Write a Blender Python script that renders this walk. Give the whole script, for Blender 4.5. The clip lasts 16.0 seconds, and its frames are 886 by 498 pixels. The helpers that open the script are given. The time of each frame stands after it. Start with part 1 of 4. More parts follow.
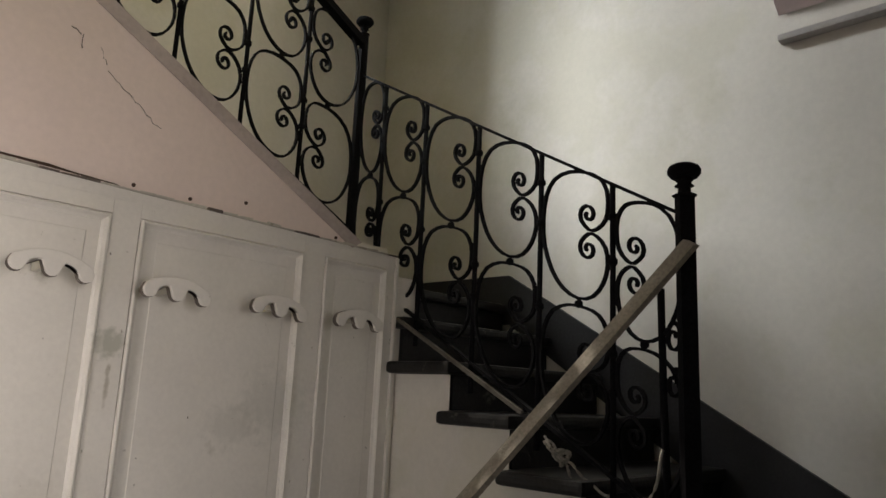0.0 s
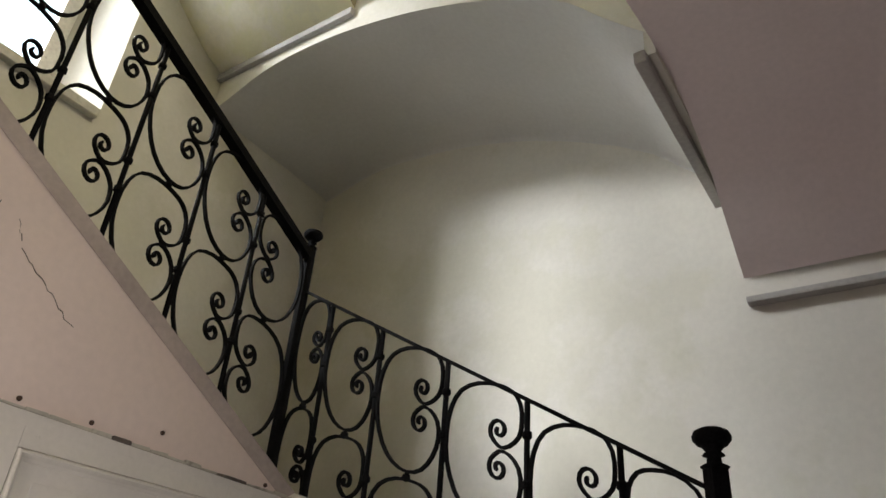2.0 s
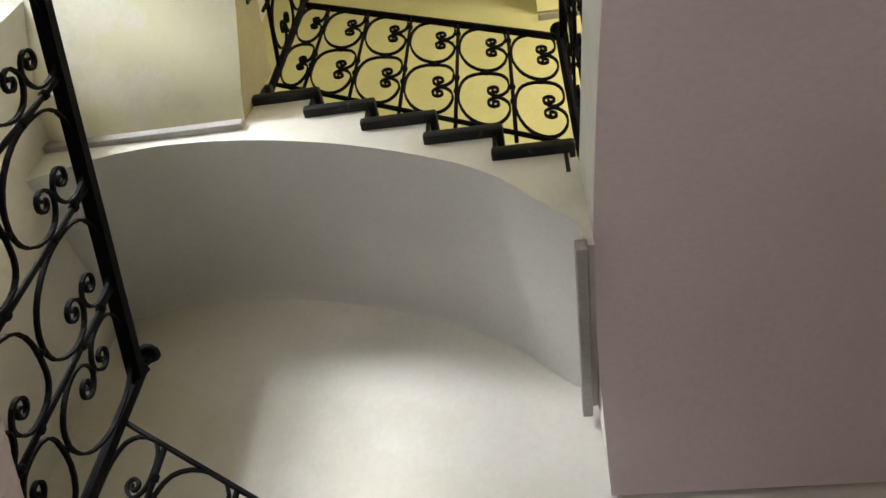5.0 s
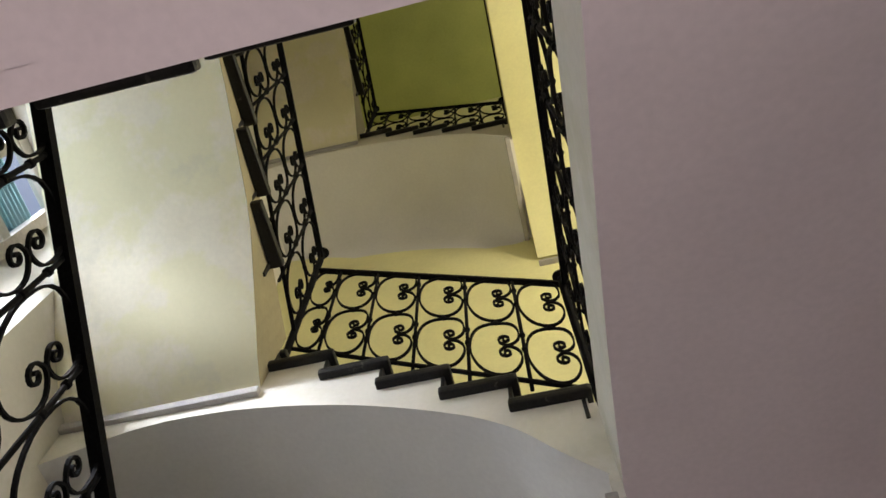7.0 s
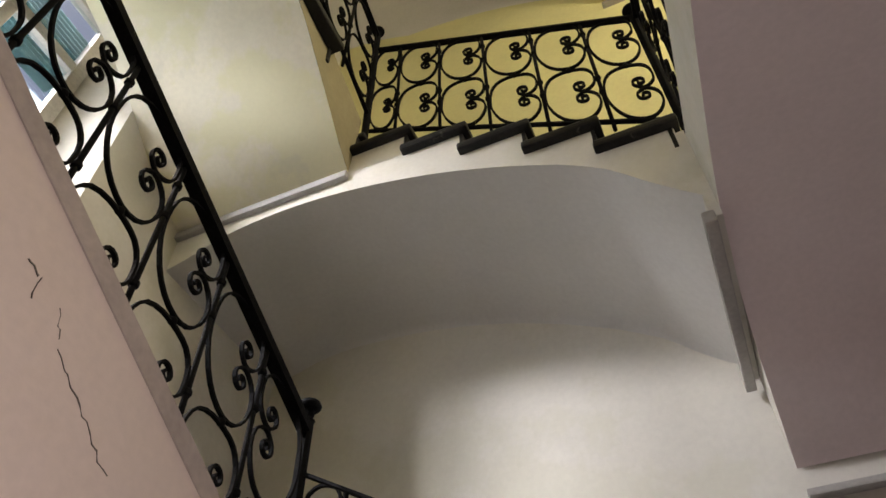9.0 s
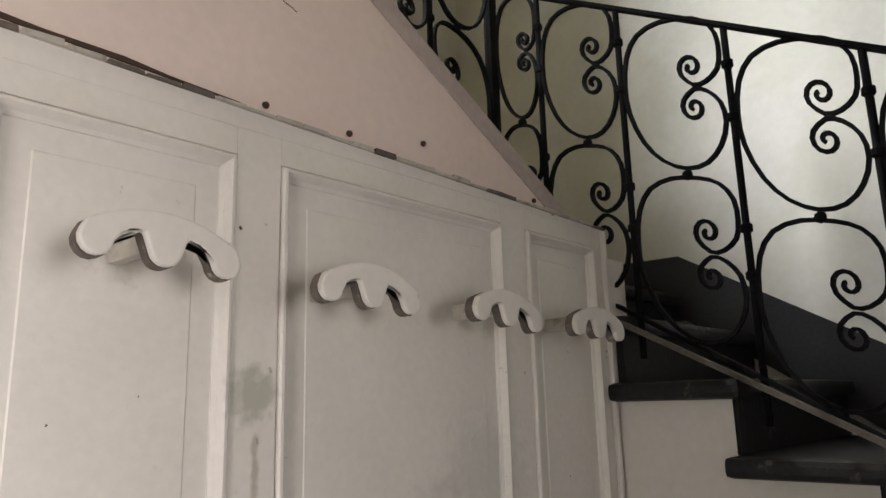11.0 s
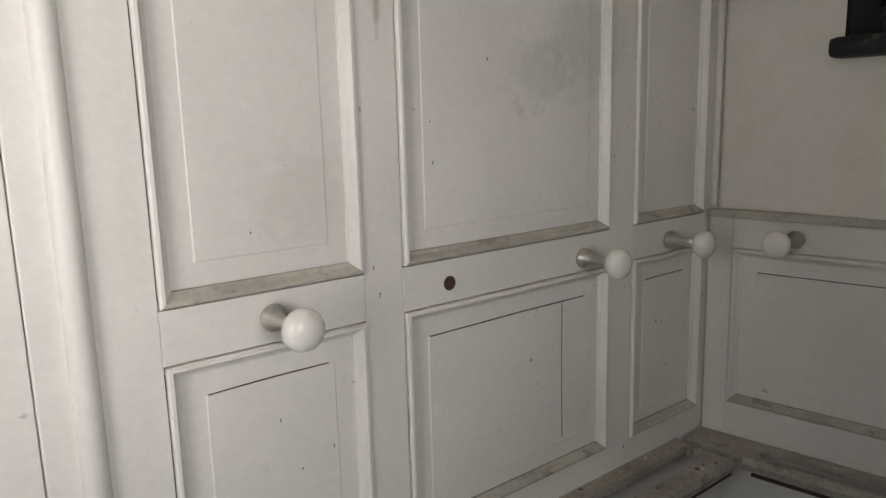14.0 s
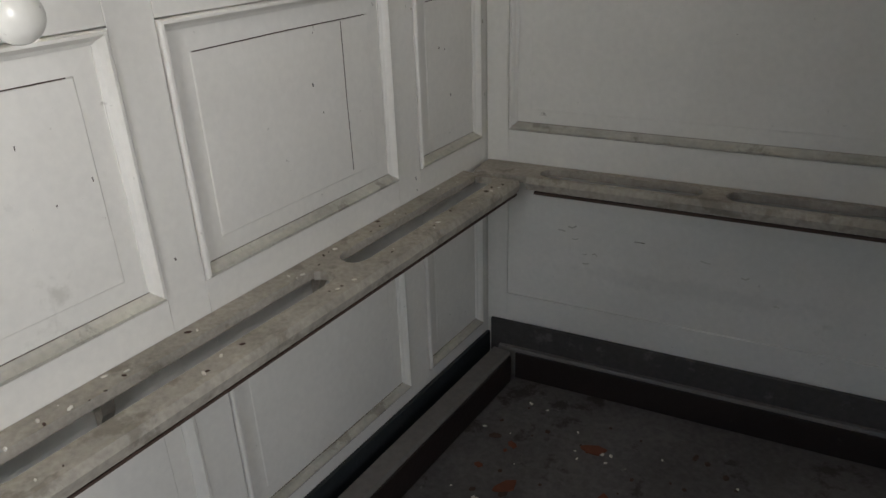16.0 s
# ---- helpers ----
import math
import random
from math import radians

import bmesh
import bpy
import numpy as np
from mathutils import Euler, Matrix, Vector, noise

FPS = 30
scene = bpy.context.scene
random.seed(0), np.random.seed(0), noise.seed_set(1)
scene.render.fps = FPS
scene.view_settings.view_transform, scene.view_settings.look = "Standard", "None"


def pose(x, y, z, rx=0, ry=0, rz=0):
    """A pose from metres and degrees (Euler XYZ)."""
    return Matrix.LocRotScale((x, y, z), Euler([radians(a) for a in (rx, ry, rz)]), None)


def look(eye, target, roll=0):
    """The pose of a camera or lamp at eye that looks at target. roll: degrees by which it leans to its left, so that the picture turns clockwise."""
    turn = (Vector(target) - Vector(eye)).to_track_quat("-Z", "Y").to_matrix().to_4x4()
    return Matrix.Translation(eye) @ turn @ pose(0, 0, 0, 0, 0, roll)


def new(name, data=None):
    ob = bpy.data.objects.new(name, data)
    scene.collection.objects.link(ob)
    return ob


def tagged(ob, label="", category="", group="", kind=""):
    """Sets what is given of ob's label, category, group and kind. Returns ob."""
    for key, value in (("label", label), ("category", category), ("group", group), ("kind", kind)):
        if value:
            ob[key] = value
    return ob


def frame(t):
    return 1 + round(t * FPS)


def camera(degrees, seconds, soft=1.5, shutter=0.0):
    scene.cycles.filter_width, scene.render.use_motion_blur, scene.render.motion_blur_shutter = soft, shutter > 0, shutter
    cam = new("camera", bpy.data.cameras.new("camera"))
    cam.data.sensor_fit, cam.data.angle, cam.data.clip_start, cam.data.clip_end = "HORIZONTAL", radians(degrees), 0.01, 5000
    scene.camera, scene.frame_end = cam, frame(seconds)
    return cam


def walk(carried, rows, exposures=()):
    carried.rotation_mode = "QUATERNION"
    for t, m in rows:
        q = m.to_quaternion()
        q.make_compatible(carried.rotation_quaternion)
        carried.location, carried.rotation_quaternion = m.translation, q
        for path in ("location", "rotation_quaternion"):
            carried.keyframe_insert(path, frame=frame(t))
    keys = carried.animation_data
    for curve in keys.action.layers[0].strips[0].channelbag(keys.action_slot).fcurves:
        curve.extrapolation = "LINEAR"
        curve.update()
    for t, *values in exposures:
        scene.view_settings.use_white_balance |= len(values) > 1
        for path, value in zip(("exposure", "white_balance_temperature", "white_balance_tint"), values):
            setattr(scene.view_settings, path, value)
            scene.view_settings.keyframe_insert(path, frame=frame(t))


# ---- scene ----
cam = camera(63.2, 16.0)

PATH = [
    (0, (1.956, -1.739, 1.71), (0.577, -0.347, 2.108), 2.6),
    (0.5, (1.91, -1.751, 1.742), (0.586, -0.348, 2.271), 3.2),
    (1, (1.808, -1.725, 1.769), (0.553, -0.345, 2.489), 3.4),
    (1.5, (1.649, -1.678, 1.79), (0.467, -0.307, 2.64), 3.7),
    (2, (1.516, -1.677, 1.821), (0.514, -0.273, 2.832), 4.6),
    (2.5, (1.36, -1.716, 1.856), (0.555, -0.274, 2.984), 6.3),
    (3, (1.247, -1.79, 1.886), (0.601, -0.33, 3.091), 6.4),
    (5.3, (0.888, -1.58, 1.867), (0.677, -0.31, 3.397), 1.8),
    (5.5, (0.888, -1.582, 1.86), (0.705, -0.375, 3.443), 1.4),
    (6, (0.895, -1.597, 1.863), (0.731, -0.541, 3.553), 0.3),
    (6.5, (0.902, -1.623, 1.88), (0.723, -0.706, 3.648), 0.2),
    (7, (0.9, -1.643, 1.891), (0.711, -0.843, 3.714), 0.2),
    (7.5, (0.891, -1.654, 1.902), (0.693, -0.928, 3.755), -0.0),
    (8, (0.875, -1.623, 1.902), (0.644, -0.899, 3.752), 0.5),
    (8.5, (0.861, -1.6, 1.875), (0.537, -0.703, 3.633), 0.7),
    (9, (0.831, -1.611, 1.845), (0.313, -0.385, 3.338), -0.7),
    (9.5, (0.808, -1.573, 1.832), (0.0, -0.124, 2.95), 0.9),
    (10, (0.813, -1.548, 1.797), (-0.224, -0.035, 2.596), 0.6),
    (10.2, (0.82, -1.55, 1.792), (-0.277, -0.031, 2.493), 0.0),
    (12.3, (0.995, -1.582, 1.761), (-0.559, -0.332, 1.908), -1.8),
    (12.5, (0.994, -1.574, 1.74), (-0.574, -0.338, 1.844), -1.8),
    (13, (0.986, -1.586, 1.677), (-0.599, -0.367, 1.643), -1.6),
    (13.5, (0.962, -1.609, 1.581), (-0.6, -0.376, 1.389), -1.5),
    (14, (0.958, -1.638, 1.514), (-0.573, -0.402, 1.159), -1.5),
    (14.5, (0.973, -1.641, 1.442), (-0.531, -0.433, 0.913), -1.7),
    (15, (0.986, -1.659, 1.385), (-0.488, -0.476, 0.733), -2.4),
    (15.5, (0.968, -1.683, 1.344), (-0.427, -0.472, 0.576), -3.6),
    (16, (0.931, -1.614, 1.33), (-0.081, -0.122, 0.464), -2.0),
]
walk(cam, [(t, look(eye, target, roll)) for t, eye, target, roll in PATH], exposures=[(0.0, -0.52, 6950, 13), (1.5, -0.42, 6950, 13), (3.0, -0.2, 6950, 13), (5.5, -0.03, 6750, 15), (7.0, -0.06, 6500, 18), (8.1, -0.1, 6500, 17), (8.5, -0.18, 6650, 13), (9.0, -0.36, 7050, 20), (10.2, -0.25, 6850, 15), (12.5, -0.15, 6600, 12), (14.5, -0.2, 6350, 9), (15.4, -0.1, 6300, 8), (16.0, 0.2, 6200, 7)])


# ---- world and light ----
world = bpy.data.worlds.new("sky")
scene.world = world
world.use_nodes = True
sky = world.node_tree.nodes.new("ShaderNodeTexSky")
sky.sky_type, sky.sun_disc = "NISHITA", False
sky.sun_elevation, sky.sun_rotation = radians(48), radians(250)
world.node_tree.links.new(sky.outputs[0], world.node_tree.nodes["Background"].inputs[0])
world.node_tree.nodes["Background"].inputs[1].default_value = 0.12


def area(name, eye, target, sx, sy, watts, colour):
    data = bpy.data.lights.new(name, "AREA")
    data.shape, data.size, data.size_y, data.energy, data.color = "RECTANGLE", sx, sy, watts, colour
    ob = new(name, data)
    ob.matrix_world = look(eye, target)
    return ob


sun = bpy.data.lights.new("sun", "SUN")
sun.energy, sun.angle, sun.color = 2.5, radians(0.53), (1, 0.95, 0.88)
new("sun", sun).matrix_world = look((0, 0, 20), (8.0, 4.0, 8.0))
# daylight outside the stair window and at an unseen upper east window
area("window_light", (-3.6, -3.6, 6.75), (-0.9, -0.6, 4.3), 1.0, 1.0, 950, (0.88, 0.95, 1.0))
area("upper_window_light", (3.18, -0.7, 6.3), (0.3, -0.3, 6.0), 1.3, 1.6, 70, (1.0, 0.95, 0.72))
# added lamp in an unseen top opening, to brighten the ceiling
area("added_top_light", (3.18, -0.7, 10.6), (0.3, -0.3, 11.2), 1.3, 1.2, 30, (1.0, 0.97, 0.75))
# added lamp in an unseen south opening, to brighten the panelling from the left
area("added_panelling_light", (0.72, -2.46, 1.65), (-0.08, -1.5, 1.5), 0.5, 1.1, 3.4, (1.0, 0.94, 0.91)).data.spread = radians(84)
# added lamp in an unseen east opening, narrowed to light the panelling frontally
area("added_east_light", (3.15, -1.72, 1.75), (0.0, -1.98, 1.62), 0.95, 1.0, 9.5, (1.0, 0.95, 0.93)).data.spread = radians(76)
# added lamp at the unseen south opening, aimed up to brighten the mauve soffit
area("added_soffit_light", (0.75, -2.52, 0.6), (1.1, -0.95, 3.2), 0.8, 0.6, 4.3, (1.0, 0.94, 0.93)).data.spread = radians(96)

# ---- materials ----


def material(name, colour, rough=0.7, metal=0.0, grain=(60.0, 0.10), stain=(2.2, 0.14), dirt=None, bump=0.15, gloss=0.5, smudges=()):
    """A surface with fine grain, broad stains and, with dirt=(colour, scale, threshold, strength), grime patches."""
    m = bpy.data.materials.new(name)
    m.use_nodes = True
    nt = m.node_tree
    n, li = nt.nodes, nt.links
    b = n["Principled BSDF"]
    b.inputs["Roughness"].default_value, b.inputs["Metallic"].default_value = rough, metal
    b.inputs["Specular IOR Level"].default_value = gloss
    co = n.new("ShaderNodeTexCoord")
    geo = n.new("ShaderNodeNewGeometry")
    fine, broad = n.new("ShaderNodeTexNoise"), n.new("ShaderNodeTexNoise")
    for node, s, d in ((fine, grain[0], 4), (broad, stain[0], 5)):
        node.inputs["Scale"].default_value, node.inputs["Detail"].default_value = s, d
        li.new(geo.outputs["Position"], node.inputs["Vector"])
    last = None
    for node, amount in ((fine, grain[1]), (broad, stain[1])):
        r = n.new("ShaderNodeMapRange")
        r.inputs[1].default_value, r.inputs[2].default_value = 0.3, 0.7
        r.inputs[3].default_value, r.inputs[4].default_value = 1 - amount, 1 + amount
        li.new(node.outputs["Fac"], r.inputs[0])
        mix = n.new("ShaderNodeMix")
        mix.data_type, mix.blend_type = "RGBA", "MULTIPLY"
        mix.inputs[0].default_value = 1
        if last is None:
            mix.inputs[6].default_value = (*colour, 1)
        else:
            li.new(last, mix.inputs[6])
        li.new(r.outputs[0], mix.inputs[7])
        last = mix.outputs[2]
    for c, s, t, k in (dirt or ()):
        spots = n.new("ShaderNodeTexNoise")
        spots.inputs["Scale"].default_value, spots.inputs["Detail"].default_value, spots.inputs["Roughness"].default_value = s, 6, 0.65
        li.new(geo.outputs["Position"], spots.inputs["Vector"])
        r = n.new("ShaderNodeMapRange")
        r.inputs[1].default_value, r.inputs[2].default_value, r.inputs[3].default_value, r.inputs[4].default_value = t, t + 0.07, 0, k
        li.new(spots.outputs["Fac"], r.inputs[0])
        mix = n.new("ShaderNodeMix")
        mix.data_type = "RGBA"
        li.new(r.outputs[0], mix.inputs[0])
        li.new(last, mix.inputs[6])
        mix.inputs[7].default_value = (*c, 1)
        last = mix.outputs[2]
    for (cx, cy, cz), (rx, ry, rz), shade, k in smudges:
        # a grimy patch with a ragged rim
        m1 = n.new("ShaderNodeMapping")
        m1.vector_type = "TEXTURE"
        m1.inputs["Location"].default_value, m1.inputs["Scale"].default_value = (cx, cy, cz), (rx, ry, rz)
        li.new(geo.outputs["Position"], m1.inputs["Vector"])
        ln = n.new("ShaderNodeVectorMath")
        ln.operation = "LENGTH"
        li.new(m1.outputs[0], ln.inputs[0])
        rag = n.new("ShaderNodeTexNoise")
        rag.inputs["Scale"].default_value, rag.inputs["Detail"].default_value = 45, 5
        li.new(geo.outputs["Position"], rag.inputs["Vector"])
        add = n.new("ShaderNodeMath")
        add.operation = "MULTIPLY_ADD"
        li.new(rag.outputs["Fac"], add.inputs[0])
        add.inputs[1].default_value = 1.6
        li.new(ln.outputs["Value"], add.inputs[2])
        r = n.new("ShaderNodeMapRange")
        r.inputs[1].default_value, r.inputs[2].default_value, r.inputs[3].default_value, r.inputs[4].default_value = 1.25, 1.85, k, 0
        li.new(add.outputs[0], r.inputs[0])
        mix = n.new("ShaderNodeMix")
        mix.data_type = "RGBA"
        li.new(r.outputs[0], mix.inputs[0])
        li.new(last, mix.inputs[6])
        mix.inputs[7].default_value = (*shade, 1)
        last = mix.outputs[2]
    li.new(last, b.inputs["Base Color"])
    if bump:
        bp = n.new("ShaderNodeBump")
        bp.inputs["Strength"].default_value, bp.inputs["Distance"].default_value = bump, 0.004
        li.new(fine.outputs["Fac"], bp.inputs["Height"])
        li.new(bp.outputs[0], b.inputs["Normal"])
    return m


PLASTER = material("white_plaster", (0.74, 0.71, 0.65), 0.85, stain=(1.6, 0.07), grain=(45, 0.03), dirt=[((0.58, 0.56, 0.40), 1.5, 0.50, 0.22), ((0.50, 0.48, 0.34), 2.3, 0.58, 0.2)], bump=0.12)
VAULT = material("vault_plaster", (0.72, 0.71, 0.70), 0.85, stain=(1.3, 0.06), grain=(45, 0.03), bump=0.12)
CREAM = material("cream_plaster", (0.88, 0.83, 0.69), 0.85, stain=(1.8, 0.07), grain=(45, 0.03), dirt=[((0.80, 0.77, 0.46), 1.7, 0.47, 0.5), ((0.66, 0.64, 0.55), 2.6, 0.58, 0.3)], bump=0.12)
PINK = material("pinkish_plaster", (0.74, 0.63, 0.58), 0.8, stain=(1.8, 0.05), grain=(50, 0.03), dirt=[((0.55, 0.47, 0.42), 9.0, 0.70, 0.5)], bump=0.12)
MAUVE = material("mauve_plaster", (0.86, 0.745, 0.75), 0.8, stain=(1.2, 0.05), grain=(50, 0.03), bump=0.12)
YELLOW = material("yellow_plaster", (0.78, 0.74, 0.40), 0.85, stain=(1.4, 0.08), grain=(45, 0.03), bump=0.12)
# cream plaster of the west strings, with their shade put into the colour
STRING_SHADE = material("string_shade_plaster", (0.34, 0.30, 0.19), 0.85, stain=(2.0, 0.12), grain=(40, 0.05), bump=0.15)
# dark brown for the unseen hall walls, chosen to cut their bounce light
BOUNCE_CUT = material("bounce_cut_brown", (0.22, 0.18, 0.155), 0.7, stain=(1.4, 0.15), grain=(50, 0.05), bump=0.12)
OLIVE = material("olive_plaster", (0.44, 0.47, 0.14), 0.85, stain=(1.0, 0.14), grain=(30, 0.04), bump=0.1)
PAINT = material("old_white_paint", (0.72, 0.70, 0.65), 0.42, stain=(3.0, 0.06), grain=(70, 0.03),
                 dirt=[((0.42, 0.40, 0.34), 5.5, 0.66, 0.45), ((0.18, 0.16, 0.13), 30.0, 0.69, 0.8), ((0.22, 0.19, 0.15), 70.0, 0.71, 0.7)], bump=0.10,
                 smudges=[((0, -0.992, 1.805), (0.3, 0.045, 0.045), (0.36, 0.37, 0.31), 0.75), ((0, -0.985, 1.70), (0.3, 0.008, 0.06), (0.30, 0.27, 0.20), 0.6), ((0, -0.47, 1.66), (0.3, 0.13, 0.12), (0.44, 0.45, 0.41), 0.32),
                          ((0, -0.60, 1.60), (0.3, 0.10, 0.07), (0.42, 0.42, 0.38), 0.3), ((0, -1.12, 1.40), (0.3, 0.10, 0.09), (0.45, 0.43, 0.37), 0.2), ((0.55, 0.02, 0.42), (0.35, 0.3, 0.03), (0.30, 0.29, 0.26), 0.15)])
# grimy paint; on the hat peg arms its dark tone stands for shade
GRIME_AND_SHADE = material("grime_and_shade_paint", (0.45, 0.43, 0.37), 0.55, stain=(6.0, 0.18), grain=(80, 0.10),
                 dirt=[((0.20, 0.18, 0.15), 14.0, 0.56, 0.65)], bump=0.25)
DUSTY = material("dusty_wood", (0.36, 0.33, 0.28), 0.75, stain=(7.0, 0.20), grain=(90, 0.15),
                 dirt=[((0.16, 0.14, 0.11), 11.0, 0.55, 0.6), ((0.7, 0.68, 0.62), 45.0, 0.70, 0.8)], bump=0.4)
IRON = material("black_iron", (0.008, 0.008, 0.009), 0.75, gloss=0.06, stain=(9.0, 0.3), grain=(120, 0.3), bump=0.3)
STONE = material("black_stone", (0.011, 0.011, 0.011), 0.5, gloss=0.3, stain=(5.0, 0.3), grain=(90, 0.3),
                 dirt=[((0.13, 0.12, 0.11), 12.0, 0.64, 0.5)], bump=0.3)
SLATE = material("dark_slate", (0.020, 0.020, 0.022), 0.5, gloss=0.35, stain=(4.0, 0.2), grain=(90, 0.2), bump=0.2)
PINKGREY = material("pinkish_grey_edging", (0.43, 0.37, 0.345), 0.75, stain=(5.0, 0.12), grain=(60, 0.08), bump=0.2)
EDGE = material("worn_dark_edge", (0.12, 0.10, 0.085), 0.75, stain=(14.0, 0.3), grain=(90, 0.2), dirt=[((0.42, 0.39, 0.34), 30.0, 0.60, 0.7)], bump=0.3)
TRIM = material("pale_grey_edging", (0.40, 0.38, 0.365), 0.75, stain=(5.0, 0.12), grain=(60, 0.08), bump=0.2)
SKIRT = material("dark_grey_skirting", (0.055, 0.05, 0.047), 0.65, stain=(5.0, 0.2), grain=(60, 0.15), dirt=[((0.16, 0.15, 0.14), 14.0, 0.58, 0.5)], bump=0.25)
GREY = material("grey_edging", (0.15, 0.14, 0.13), 0.7, stain=(5.0, 0.15), grain=(60, 0.1), bump=0.2)
PLANKWOOD = material("weathered_plank", (0.27, 0.24, 0.19), 0.75, stain=(9.0, 0.2), grain=(110, 0.2), bump=0.35)
DARKWOOD = material("dark_grey_wood", (0.095, 0.085, 0.07), 0.75, stain=(9.0, 0.2), grain=(110, 0.2), bump=0.3)
PORCELAIN = material("white_enamel", (0.78, 0.76, 0.70), 0.22, stain=(30.0, 0.05), grain=(90, 0.02),
                     dirt=[((0.35, 0.32, 0.27), 60.0, 0.68, 0.6)], bump=0.02)
HOLE = material("dark_rust_and_shade", (0.06, 0.035, 0.025), 0.8)
PLINTH = material("dark_plinth_paint", (0.022, 0.026, 0.028), 0.5, stain=(5, 0.2), dirt=[((0.12, 0.11, 0.10), 16.0, 0.62, 0.5)], bump=0.2)
BROWN = material("dark_brown_paint", (0.018, 0.011, 0.009), 0.5, stain=(5, 0.2), dirt=[((0.10, 0.08, 0.07), 16.0, 0.64, 0.5)], bump=0.2)
FLOORMAT = material("dirty_floor", (0.105, 0.098, 0.095), 0.75, stain=(3.0, 0.25), grain=(70, 0.2),
                    dirt=[((0.035, 0.026, 0.022), 9.0, 0.57, 0.8), ((0.36, 0.34, 0.31), 34.0, 0.67, 0.6)], bump=0.5)
RUST = material("leaf_brown", (0.16, 0.05, 0.025), 0.8)
STEEL = material("worn_metal", (0.52, 0.50, 0.46), 0.42, metal=0.7, stain=(20, 0.2))
FRAMEPAINT = material("window_paint", (0.66, 0.63, 0.57), 0.5, stain=(5, 0.1), dirt=[((0.3, 0.27, 0.22), 14.0, 0.66, 0.5)])
SHUTTER = material("green_shutter", (0.06, 0.14, 0.15), 0.5, stain=(5, 0.2))
ROPE = material("pale_rope", (0.34, 0.32, 0.28), 0.9, grain=(200, 0.3), bump=0.5)


def glass_material():
    m = bpy.data.materials.new("window_glass")
    m.use_nodes = True
    b = m.node_tree.nodes["Principled BSDF"]
    b.inputs["Base Color"].default_value = (0.85, 0.93, 0.95, 1)
    b.inputs["Transmission Weight"].default_value, b.inputs["Roughness"].default_value = 1.0, 0.03
    return m


GLASS = glass_material()


def glow(name, colour, strength):
    m = bpy.data.materials.new(name)
    m.use_nodes = True
    b = m.node_tree.nodes["Principled BSDF"]
    b.inputs["Base Color"].default_value = (0, 0, 0, 1)
    b.inputs["Emission Color"].default_value = (*colour, 1)
    b.inputs["Emission Strength"].default_value = strength
    return m


OUTSIDE = glow("bright_outdoors", (0.74, 0.90, 1.0), 5.0)

# ---- mesh helpers ----


def box(bm, x0, x1, y0, y1, z0, z1):
    vs = [bm.verts.new((x, y, z)) for z in (z0, z1) for x, y in ((x0, y0), (x1, y0), (x1, y1), (x0, y1))]
    for f in ((0, 3, 2, 1), (4, 5, 6, 7), (0, 1, 5, 4), (1, 2, 6, 5), (2, 3, 7, 6), (3, 0, 4, 7)):
        bm.faces.new([vs[i] for i in f])
    return bm


def boxed(x0, x1, y0, y1, z0, z1, bevel=0.0):
    bm = box(bmesh.new(), min(x0, x1), max(x0, x1), min(y0, y1), max(y0, y1), min(z0, z1), max(z0, z1))
    if bevel:
        bmesh.ops.bevel(bm, geom=bm.edges[:], offset=bevel, segments=2, affect="EDGES", profile=0.6)
    return bm


def prism(outline, axis, a, b, bevel=0.0):
    """A closed outline of (p, q), drawn out along an axis from a to b: x takes (y, z), y takes (x, z), z takes (x, y)."""
    bm = bmesh.new()
    put = {"x": lambda p, q, s: (s, p, q), "y": lambda p, q, s: (p, s, q), "z": lambda p, q, s: (p, q, s)}[axis]
    low = [bm.verts.new(put(p, q, a)) for p, q in outline]
    high = [bm.verts.new(put(p, q, b)) for p, q in outline]
    k = len(outline)
    for i in range(k):
        bm.faces.new((low[i], low[(i + 1) % k], high[(i + 1) % k], high[i]))
    caps = [bm.faces.new(low[::-1]), bm.faces.new(high)]
    bmesh.ops.triangulate(bm, faces=caps, ngon_method="EAR_CLIP") if k > 4 else None
    bmesh.ops.recalc_face_normals(bm, faces=bm.faces[:])
    if bevel:
        edges = [e for e in bm.edges if len(e.link_faces) == 2 and e.calc_face_angle(0) > 0.5]
        bmesh.ops.bevel(bm, geom=edges, offset=bevel, segments=2, affect="EDGES", profile=0.6)
    return bm


def sweep(points, radius, sides=6, flat=None):
    """A bar along a line of points; flat=(across, thick): a strip with its width along the given axis."""
    bm = bmesh.new()
    pts = [Vector(p) for p in points]
    rings = []
    for i, p in enumerate(pts):
        d = (pts[min(i + 1, len(pts) - 1)] - pts[max(i - 1, 0)]).normalized()
        if flat:
            u = Vector(flat[0]).normalized()
            v = d.cross(u).normalized()
            ring = [p + u * flat[1] * a + v * radius * b for a, b in ((-1, -1), (1, -1), (1, 1), (-1, 1))]
        else:
            u = d.orthogonal().normalized() if abs(d.z) < 0.9 else Vector((1, 0, 0)).cross(d).normalized()
            v = d.cross(u).normalized()
            ring = [p + (u * math.cos(6.2832 * k / sides) + v * math.sin(6.2832 * k / sides)) * radius for k in range(sides)]
        rings.append([bm.verts.new(q) for q in ring])
    for r, s in zip(rings, rings[1:]):
        for k in range(len(r)):
            bm.faces.new((r[k], r[(k + 1) % len(r)], s[(k + 1) % len(r)], s[k]))
    bm.faces.new(rings[0][::-1])
    bm.faces.new(rings[-1])
    bmesh.ops.recalc_face_normals(bm, faces=bm.faces[:])
    return bm


